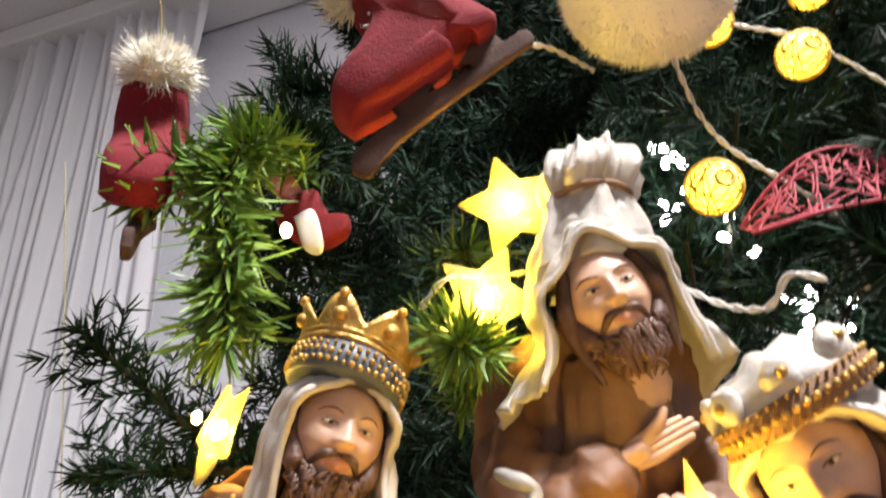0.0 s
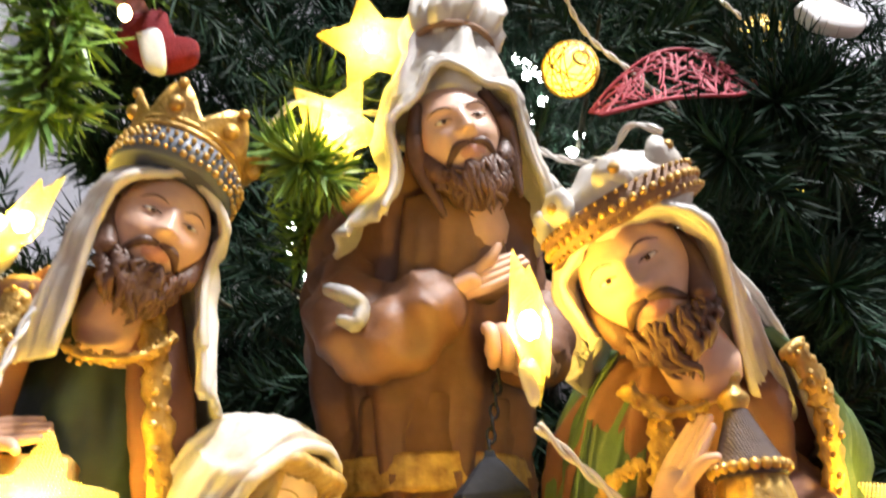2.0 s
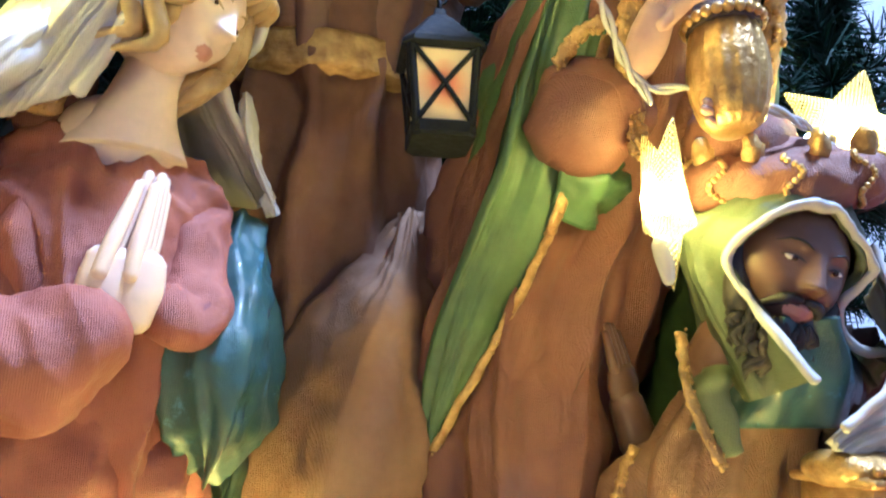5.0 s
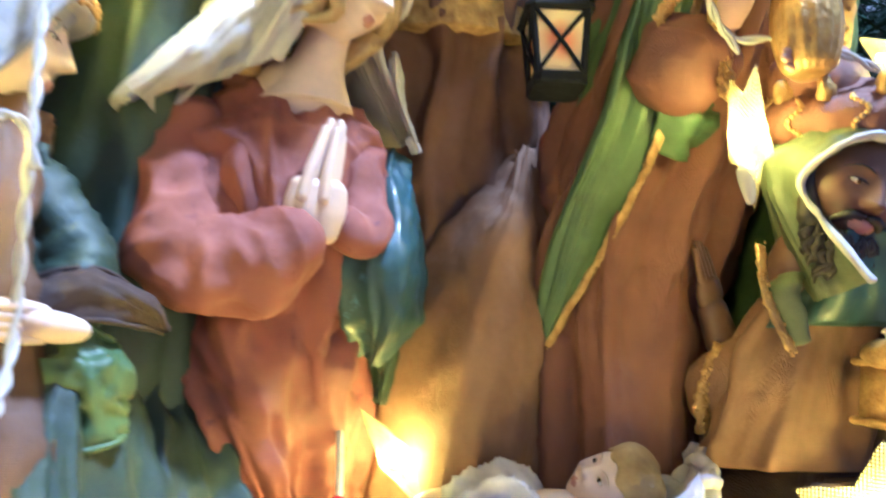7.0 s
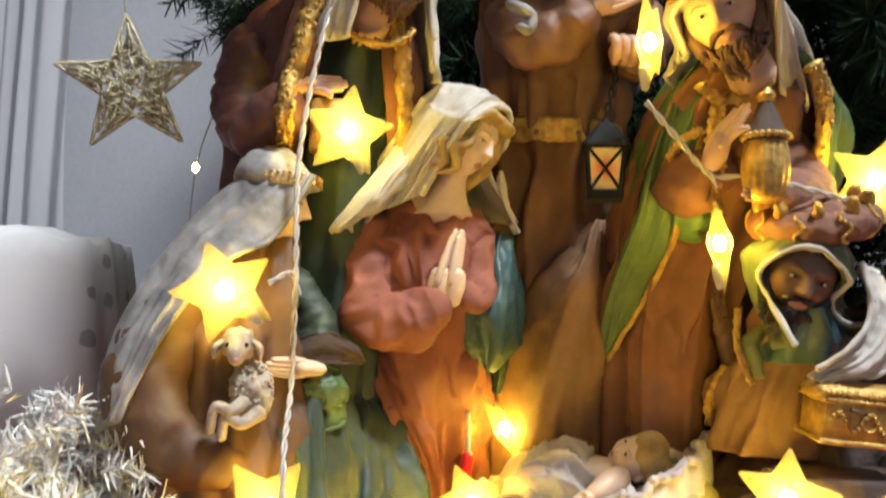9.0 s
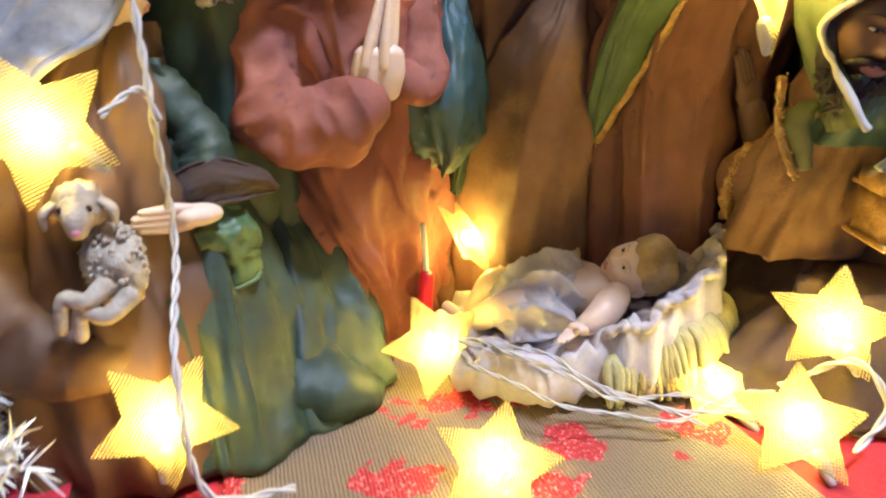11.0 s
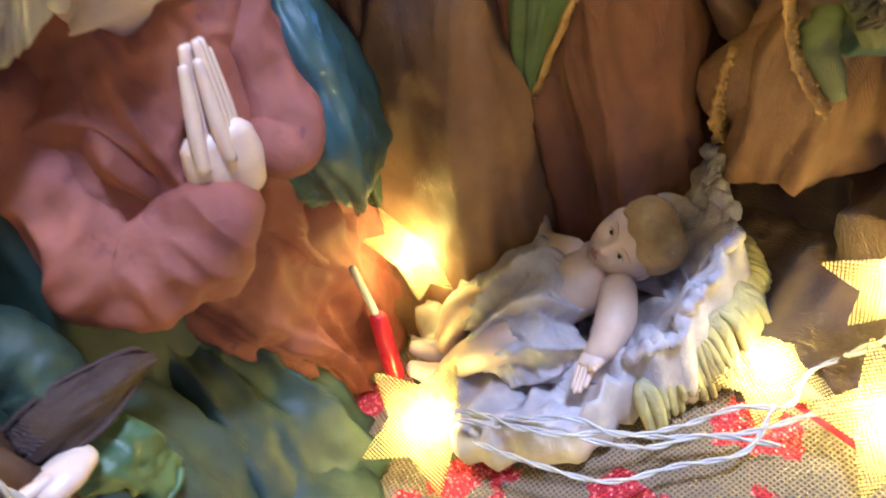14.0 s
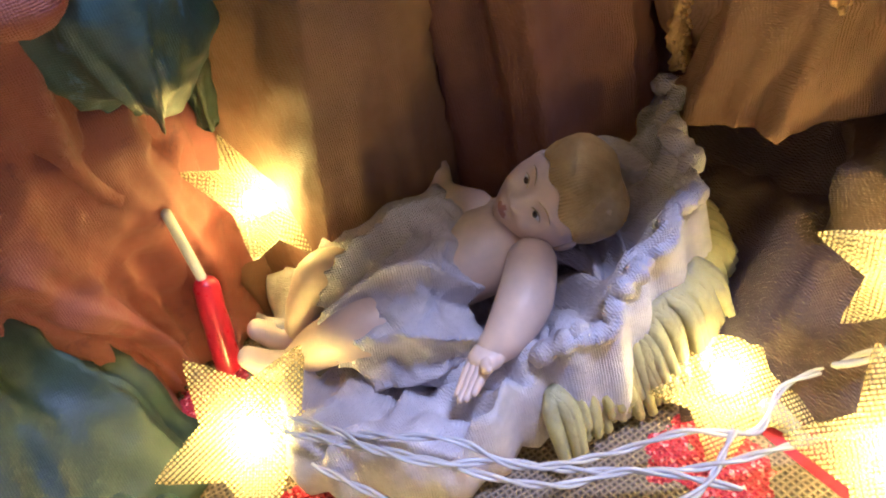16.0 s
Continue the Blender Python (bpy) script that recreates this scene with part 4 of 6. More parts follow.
def figure_shepherd():
    s = Sculpt()
    s.loft([(-.104, .296, 0, .046, .044), (-.109, .298, .03, .049, .046), (-.115, .302, .07, .047, .044), (-.116, .306, .11, .040, .038), (-.109, .308, .14, .030, .028), (-.100, .308, .158, .016, .018)], COCOA, 7, .004, 9.1, n=100, swirl=1.6)
    s.drape([[(-.094, .308, .142), (-.094, .292, .10), (-.096, .272, .05), (-.092, .263, 0)], [(-.088, .302, .146), (-.080, .290, .10), (-.075, .270, .05), (-.070, .257, 0)], [(-.082, .304, .144), (-.068, .302, .10), (-.054, .286, .05), (-.046, .270, 0)], [(-.078, .316, .135), (-.058, .322, .085), (-.040, .312, .045), (-.032, .300, 0)]], DARK_GREEN, .0036, 3.1, 2.0, 44, 44, .003, None, 1.3, 60)
    at, rot = head(s, (-.0965, .302, .176), .0168, 88, 14, 0, PALE_SKIN, None, BEARD, 2, .95)
    # striped head cloth: cap, filigree band and the fall down the back
    s.ball(at(0, .12, .72), (.0205, .0195, .0155), GREY_VEIL, rot, 30, .0022, 120)
    s.ball(at(0, .1, 1.25), (.0125, .0125, .008), GREY_VEIL, rot, 24, .0022, 160)
    band(s, at(0, -.08, .62), .0192, -.0022, .0042, rot @ turn(-14, 0, 0), CREAM, GOLD, 1.08)
    s.drape([[(-.092, .318, .196), (-.118, .322, .182), (-.143, .324, .156), (-.159, .320, .13), (-.168, .308, .095), (-.170, .296, .060)], [(-.090, .304, .2005), (-.114, .302, .187), (-.139, .300, .160), (-.156, .294, .132), (-.166, .284, .097), (-.168, .274, .061)], [(-.082, .288, .197), (-.105, .280, .180), (-.128, .277, .156), (-.145, .270, .131), (-.158, .262, .10), (-.161, .258, .068)], [(-.076, .287, .188), (-.093, .276, .156), (-.112, .268, .144), (-.129, .260, .126), (-.144, .254, .10), (-.156, .252, .070)]], GREY_VEIL, .0022, 1.2, 1.6, 70, 40, .003, (-.105, .31, .15), 1.2, 70, .0016)
    # arm round the lamb
    s.tube([(-.136, .292, .125), (-.148, .278, .085), (-.132, .268, .058), (-.108, .262, .050)], [.020, .021, .018, .013], COCOA, 22, 46, .95, .004, 2.0, 75)
    # forearm in a flaring sleeve with a pale green lining
    s.tube([(-.084, .306, .135), (-.070, .302, .112), (-.070, .294, .098)], [.010, .0110, .0095], DARK_GREEN, 20, 34, .9, .003)
    s.drape([[(-.080, .290, .106), (-.066, .290, .110), (-.050, .300, .104), (-.044, .306, .096)], [(-.078, .282, .100), (-.064, .282, .104), (-.050, .292, .100), (-.044, .302, .094)], [(-.078, .284, .092), (-.064, .284, .095), (-.052, .294, .094), (-.045, .303, .093)]], UMBER, .0014, 2.2, 1.0, 30, 20, .0025, (-.064, .300, .096), 1.0, 90, .001)
    s.drape([[(-.078, .288, .092), (-.066, .288, .094), (-.056, .294, .090)], [(-.074, .282, .078), (-.062, .282, .078), (-.052, .292, .076)], [(-.074, .288, .064), (-.062, .286, .062), (-.052, .294, .066)]], LEAF_GREEN, .0024, 5.2, 1.2, 28, 22, .002, (-.062, .305, .08), 1.2, 90, .0012)
    hand(s, (-.068, .284, .092), (-.078, .276, .093), (-.093, .270, .094), .0060, PALE_SKIN, (0, -.3, 1))
    return s.link("kneeling_figure", None, "kneeling crib figure in brown cloak and striped head cloth", "statue", "crib figures")


def figure_lamb():
    s = Sculpt()
    s.ball((-.092, .245, .074), (.0135, .011, .020), WOOL, turn(0, -12, 0), 30, .0045, 260)
    s.ball((-.1015, .240, .1045), (.0105, .0105, .011), WOOL, None, 26, .003, 300)
    s.tube([(-.1015, .235, .104), (-.1015, .2305, .100), (-.1015, .2285, .0955)], [.0080, .0064, .0048], WOOL, 16)
    s.ball((-.1015, .2242, .0955), (.0022, .0014, .0016), PINK, None, 12)
    for k in (-1, 1):
        s.ball((-.1015 + .0058 * k, .2295, .1048), (.0016, .0012, .0016), EYE_DARK, None, 10)
        s.tube([(-.1015 + .009 * k, .237, .107), (-.1015 + .014 * k, .236, .1025), (-.1015 + .0145 * k, .236, .096)], [.003, .0038, .0018], WOOL, 10, flat=.6)
    s.tube([(-.096, .234, .068), (-.103, .227, .064), (-.112, .227, .066), (-.115, .228, .052)], [.005, .0042, .0036, .0032], WOOL, 10)
    s.tube([(-.086, .234, .062), (-.096, .228, .056), (-.106, .228, .060), (-.108, .229, .047)], [.005, .0042, .0036, .0032], WOOL, 10)
    rng = random.Random(12)
    for q in range(260):
        a, b = rng.uniform(0, 6.28), rng.uniform(-1.2, 1.2)
        s.ball((-.092 + .0135 * math.cos(a) * math.cos(b), .245 + .011 * math.sin(a) * math.cos(b), .074 + .020 * math.sin(b)), rng.uniform(.0010, .0017), WOOL, None, 8)
    s.v = [(v - np.array((-.1015, .2242, .0955))) * .70 + np.array((-.1050, .2440, .0985)) for v in s.v]
    return s.link("lamb_figure", None, "small cream woolly lamb held in the shepherd's arm", "statue", "crib figures")


def figure_jar_bearer():
    s = Sculpt()
    s.loft([(.140, .372, 0, .056, .044), (.142, .366, .05, .052, .044), (.145, .352, .11, .050, .044), (.150, .330, .165, .050, .042), (.152, .305, .205, .048, .042), (.150, .282, .235, .042, .036), (.142, .262, .252, .024, .022)], RUSSET, 11, .0042, 5.2, n=110)
    # green mantle with gilt border, open in front
    s.loft([(.172, .350, .02, .056, .052), (.170, .345, .08, .056, .052), (.166, .330, .15, .058, .052), (.164, .302, .205, .060, .050), (.160, .280, .240, .052, .042), (.150, .264, .260, .030, .026)], LEAF_GREEN, 8, .003, 8.8, arc=(-62, 200), n=100)
    trim(s, [(.196, .302, .10), (.194, .282, .16), (.188, .258, .205), (.178, .240, .235), (.166, .232, .250)], .008, None, 1.0)
    s.drape([[(.130, .350, .185), (.112, .342, .145), (.100, .342, .110), (.094, .346, .06), (.092, .350, 0)], [(.136, .330, .180), (.122, .320, .145), (.112, .316, .105), (.108, .318, .055), (.106, .324, 0)], [(.142, .322, .176), (.140, .310, .145), (.136, .306, .105), (.132, .308, .055), (.130, .314, 0)], [(.150, .324, .180), (.158, .312, .145), (.158, .308, .105), (.156, .312, .055), (.154, .318, 0)], [(.158, .34, .185), (.174, .335, .145), (.178, .335, .105), (.178, .338, .055), (.178, .342, 0)]], RUSSET, .0034, 5.7, 3.2, 56, 70, .003, None, 1.4, 60)
    g = s.drape([[(.110, .266, .240), (.100, .270, .205), (.0975, .286, .172), (.096, .320, .135), (.096, .334, .095)], [(.116, .264, .242), (.107, .270, .208), (.104, .286, .172), (.101, .310, .140), (.0975, .332, .095)], [(.122, .258, .242), (.113, .264, .208), (.111, .282, .172), (.109, .304, .144), (.0990, .330, .096)], [(.130, .256, .242), (.120, .262, .210), (.119, .284, .168), (.117, .308, .140), (.1005, .332, .097)]], LEAF_GREEN, .0012, 3.0, 1.0, 50, 30, .0025, None, 1.2, 80)
    trim(s, [tuple(g[-1, j] + (0, -.001, 0)) for j in (10, 18, 25, 32, 40, 49)], .0036, None, 3.0)
    s.drape([[(.112, .276, .186), (.126, .272, .188), (.142, .276, .188)], [(.114, .274, .176), (.128, .270, .174), (.143, .276, .176)], [(.117, .284, .166), (.130, .282, .163), (.141, .288, .168)]], LEAF_GREEN, .0022, 8.0, 1.2, 28, 20, .002, None, 1.2, 90)
    trim(s, [(.130, .254, .246), (.126, .252, .226), (.124, .254, .204)], .0075, None, 2.0)
    at, rot = head(s, (.1155, .228, .270), .0178, -36, 26, -20, SKIN, BEARD, BEARD, 6)
    trim(s, [(.108, .236, .236), (.122, .238, .230), (.140, .240, .236), (.154, .246, .250)], .007, None, 5.0)
    # low crown, leaning, sunk in the veil
    tip = turn(0, 0, -30) @ turn(20, 0, 0) @ turn(0, -20, 0)
    base = np.array((.1115, .2255, .2890))
    band(s, base, .0248, -.0045, .0045, tip, TAN, None)
    for z in (-.0038, 0, .0038):
        for q in range(50):
            t = 2 * math.pi * q / 50
            s.ball(base + tip @ np.array((.0262 * math.cos(t), .0262 * math.sin(t), z)), .0007 if z else .0013, GOLD, None, 8)
    s.ball(base + tip @ np.array((0, 0, .003)), (.0240, .0240, .0150), CREAM, tip, 34, .004, 130)
    for q in range(7):
        t = 2 * math.pi * q / 7 + .4
        s.ball(base + tip @ np.array((.0215 * math.cos(t), .0215 * math.sin(t), .0085)), (.0062, .0045, .0065), CREAM, tip @ turn(0, 0, math.degrees(t) + 90), 18, .0018, 260)
        s.ball(base + tip @ np.array((.0250 * math.cos(t), .0250 * math.sin(t), .0100)), .0019, GOLD, None, 10)
    hood(s, at, .0178, CREAM, [(.101, .238, .272), (.158, .248, .240)], [(.104, .262, .246), (.182, .258, .236)], [(.120, .292, .25), (.192, .290, .226)], 6.6, (.130, .245, .262), .0024, (1.12, 1.2, 1.0), 1.04)
    s.drape([[(.140, .230, .288), (.160, .236, .270), (.178, .246, .250), (.192, .258, .228)], [(.146, .246, .294), (.168, .252, .275), (.188, .262, .252), (.202, .275, .226)], [(.146, .268, .290), (.168, .275, .272), (.188, .285, .25), (.202, .295, .226)]], CREAM, .0024, 2.6, 1.5, 36, 30, .003, (.15, .27, .25), 1.1, 70, .0016)
    # sleeve opening, both hands
    s.tube([(.146, .292, .228), (.132, .278, .204), (.120, .270, .194), (.116, .268, .190)], [.016, .0175, .0180, .0165], RUSSET, 30, 44, .95, .006, 2.0, 80)
    trim(s, [(.129 + .003 * math.sin(t), .250 + .006 * math.cos(t), .198 + .021 * math.sin(t)) for t in np.linspace(-1.5, 1.7, 9)], .0062, None, 7.0)
    trim(s, [(.106, .262, .205), (.110, .257, .214), (.119, .253, .218)], .0045, None, 7.5)
    hand(s, (.118, .243, .198), (.119, .235, .211), (.130, .231, .227), .0056, SKIN, (-.6, .8, .4), (.127, .225, .214))
    hand(s, (.152, .243, .186), (.146, .235, .186), (.128, .230, .184), .0058, SKIN, (0, -.2, 1))
    s.tube([(.176, .275, .215), (.176, .258, .190), (.158, .246, .185)], [.017, .018, .0145], RUSSET, 20, 34, .9, .003)
    return s.link("bowing_figure", None, "bearded crowned crib figure bowing in green and russet robe", "statue", "crib figures")


def figure_chest_bearer():
    s = Sculpt()
    s.loft([(.200, .290, 0, .062, .052), (.203, .288, .025, .056, .046), (.210, .288, .055, .044, .036), (.212, .282, .085, .034, .030), (.202, .266, .112, .028, .026), (.188, .254, .130, .020, .020)], UMBER, 9, .0036, 4.6, n=100)
    s.loft([(.200, .242, 0, .060, .040), (.200, .242, .02, .052, .036), (.196, .246, .050, .040, .030)], UMBER, 8, .003, 1.9, n=80)
    s.loft([(.192, .272, -.002, .086, .062), (.193, .272, .010, .078, .056), (.196, .274, .024, .066, .050), (.198, .276, .034, .050, .044)], UMBER, 11, .004, 6.4, n=110)
    s.loft([(.180, .290, .052, .036, .030), (.183, .286, .072, .036, .030), (.186, .280, .098, .030, .026), (.186, .268, .115, .022, .022)], TAN, 7, .003, 3.7, n=70)
    s.loft([(.180, .262, .102, .024, .022), (.174, .250, .116, .021, .020), (.166, .242, .130, .015, .016)], TEAL, 6, .002, 3.0, n=50)
    at, rot = head(s, (.1635, .240, .1465), .0172, -22, 24, 18, DARK_SKIN, BLACK_BEARD, BLACK_BEARD, 7)
    # hood with a pale lining, under a broad red turban band with gilt studs
    hood(s, at, .0172, OLIVE, [(.150, .224, .112), (.198, .232, .118)], [(.156, .250, .108), (.212, .256, .110)], [(.17, .275, .10), (.216, .285, .10)], 7.7, (.172, .255, .14), .0022, (1.2, 1.35, 1.1), 1.0, .0014, .25, CREAM)
    s.drape([[(.188, .226, .152), (.190, .222, .130), (.178, .222, .112), (.160, .228, .098)], [(.200, .230, .150), (.202, .222, .126), (.188, .218, .106), (.166, .226, .094)], [(.212, .242, .142), (.214, .232, .118), (.200, .226, .100), (.176, .232, .092)]], CREAM, .0024, 3.7, 1.6, 40, 26, .0025, (.19, .26, .12), 1.1, 80, .0015)
    tip = turn(0, 0, -14) @ turn(18, 0, 0) @ turn(0, -8, 0)
    base = np.array((.1730, .2430, .1745))
    ring = [base + tip @ np.array((.0225 * math.cos(t), .0215 * math.sin(t), 0)) for t in np.linspace(0, 2 * math.pi, 29)]
    s.tube(ring, [.0082] * 29, RUSSET, 20, 120, .95, .003, 5.0, 130)
    for q in range(9):
        t = 2 * math.pi * q / 9
        spin = tip @ turn(0, 0, math.degrees(t))
        for e in range(16):
            a = -1.1 + 2.2 * e / 15
            s.ball(base + tip @ np.array((.0225 * math.cos(t), .0215 * math.sin(t), 0)) + spin @ np.array((.0083 * math.cos(a), .0022 * math.sin(5 * a + q), .0083 * math.sin(a))), .0010, GOLD, None, 8)
        s.ball(base + tip @ np.array((.0250 * math.cos(t + .3), .0240 * math.sin(t + .3), .0095)), (.004, .0025, .005), GOLD, spin, 14, .0012, 400)
    s.ball(base + tip @ np.array((0, 0, .002)), (.0200, .0195, .0110), RUSSET, tip, 26, .004, 120)
    s.tube([(.160, .258, .122), (.1455, .252, .112), (.1475, .25, .095)], [.003, .0050, .003], OLIVE, 16, 30, .5, .003, 4.0, 150)
    trim(s, [(.142, .258, .128), (.1395, .254, .110), (.145, .25, .092)], .004, None, 2.0)
    # wide sleeve with gilt border, dark hands
    s.tube([(.206, .272, .112), (.192, .276, .092), (.175, .288, .082), (.158, .302, .078)], [.019, .024, .022, .016], TAN, 22, 40, .8, .003, 1.0, 80)
    trim(s, [(.156, .294, .096), (.150, .294, .086), (.147, .296, .076), (.149, .298, .064)], .006, None, 8.0)
    trim(s, [(.166, .272, .106), (.180, .264, .104), (.194, .260, .106)], .0055, None, 9.0)
    hand(s, (.160, .302, .112), (.157, .300, .122), (.151, .298, .137), .0055, DARK_SKIN, (1, .2, .3))
    s.tube([(.160, .302, .112), (.166, .303, .098)], [.006, .007], DARK_SKIN, 12)
    hand(s, (.196, .236, .076), (.188, .226, .080), (.176, .218, .083), .0055, DARK_SKIN, (.3, 1, 0))
    trim(s, [(.166, .222, .004), (.170, .214, .020), (.178, .212, .036), (.190, .214, .042)], .006, None, 3.0)
    return s.link("kneeling_figure", None, "dark-skinned kneeling crib figure in ochre tunic and hood", "statue", "crib figures")


figure_joseph()
figure_crowned_standing()
figure_mary()
figure_shepherd()
figure_lamb()
figure_jar_bearer()
figure_chest_bearer()

# ---------------------------------------------------------------- the manger and the child
MX, MY = 0.086, 0.312


def manger_height(u, a):
    """Height of the cloth at a share u of the way to the rim, in direction a."""
    lift = 0.5 + 0.5 * math.cos(a - 0.05)
    return 0.014 + u ** 1.7 * (0.006 + 0.034 * lift ** 2)


def corner_cut(a):
    """The cloth's corner beside the straw is cut off aslant."""
    return 1 - 0.2 * math.exp(-(((a - (-1.19) + math.pi) % (2 * math.pi) - math.pi) / 0.42) ** 2)


manger = empty("manger", "low manger bed of crumpled lilac linen over straw", "manger", "crib figures")
s = Sculpt()
rows, n = 34, 150
p = np.zeros((rows, n, 3))
for i in range(rows):
    for j in range(n):
        a = 2 * math.pi * j / n
        rim = 1 + 0.07 * math.sin(5 * a + 1) + 0.05 * math.sin(9 * a) + 0.022 * math.sin(31 * a)
        c, e = math.cos(a), math.sin(a)
        far = (abs(c / 0.059) ** 2.6 + abs(e / 0.056) ** 2.6) ** (-1 / 2.6) * corner_cut(a) * rim
        u = i / 25 if i <= 25 else 1.0
        q = noise.noise((c * 3 * u + 2, e * 3 * u, 4))
        crease = abs(noise.noise((c * far * u * 60 + 3, e * far * u * 60, 5)))
        fold = 0.0050 * math.sin(13 * a + 6 * q) * u ** 1.5 + 0.0025 * noise.noise((c * far * u * 110, e * far * u * 110, 2)) + 0.007 * (0.3 - crease) * min(1, 2 * u)
        z = manger_height(u, a) + fold
        if i > 25:
            k = (i - 25) / 8
            far *= 1 + 0.05 * math.sin(k * 2.4) - 0.02 * k
            z = z * (1 - k) + 0.004 * k + 0.0012 * math.sin(40 * a)
        x, y = far * u * c, far * u * e
        p[i, j] = (MX + x * 0.96 + y * 0.25, MY + y * 0.96 - x * 0.25, z)
s.sheet(p, LINEN)
s.link("cloth", manger)
# ruffled hem along the raised side
s = Sculpt()
hem = []
for q in range(64):
    a = -1.5 + 2.6 * q / 63
    c, e = math.cos(a), math.sin(a)
    far = (abs(c / 0.059) ** 2.6 + abs(e / 0.056) ** 2.6) ** (-1 / 2.6) * corner_cut(a) * (1 + 0.07 * math.sin(5 * a + 1) + 0.05 * math.sin(9 * a) + 0.022 * math.sin(31 * a)) * (0.985 + 0.012 * math.sin(47 * a))
    x, y = far * c, far * e
    hem.append((MX + x * 0.96 + y * 0.25, MY + y * 0.96 - x * 0.25, manger_height(1, a) + 0.0042 * math.sin(17 * a) * 0.5 + 0.0012))
s.tube(hem, [0.0022 + 0.0009 * (q % 2) for q in range(64)], LINEN, 10, 260, 0.8, 0.0016, 5.0, 420)
s.link("hem", manger, "ruffled linen hem")
rng = random.Random(4)
s = Sculpt()
for q in range(150):
    a = rng.uniform(-1.5, -0.25)
    c, e = math.cos(a), math.sin(a)
    far = (abs(c / 0.059) ** 2.6 + abs(e / 0.056) ** 2.6) ** (-1 / 2.6) * corner_cut(a)
    g1 = rng.uniform(1.06, 1.14)
    x0, y0, x1, y1 = c * far * 0.98, e * far * 0.98, c * far * g1, e * far * g1
    z0 = manger_height(0.97, a) * 0.72
    w = rng.uniform(-0.003, 0.003)
    P = lambda x, y, z: (MX + x * 0.96 + y * 0.25, MY + y * 0.96 - x * 0.25, z)
    s.tube([P(x0, y0, z0), P((x0 + x1) / 2 + w, (y0 + y1) / 2, z0 * 0.8), P(x1 + w, y1, rng.uniform(0.002, z0 * 0.5))], [0.0018, 0.0022, 0.0014], STRAW, 6, 8)
s.link("straw", manger, "yellow straw fringe", "", "", "stuff")
s = Sculpt()
for q in range(40):
    a = rng.uniform(1.9, 3.2)
    x0, y0 = math.cos(a) * 0.045, math.sin(a) * 0.042
    P = lambda x, y, z: (MX + x, MY + y, z)
    s.tube([P(x0, y0, 0.022), P(x0 * 1.2, y0 * 1.2, 0.018), P(x0 * 1.42, y0 * 1.35, rng.uniform(0.003, 0.012))], [0.0016, 0.002, 0.001], STRAW, 6, 8)
s.link("straw", manger, "yellow straw fringe", "", "", "stuff")


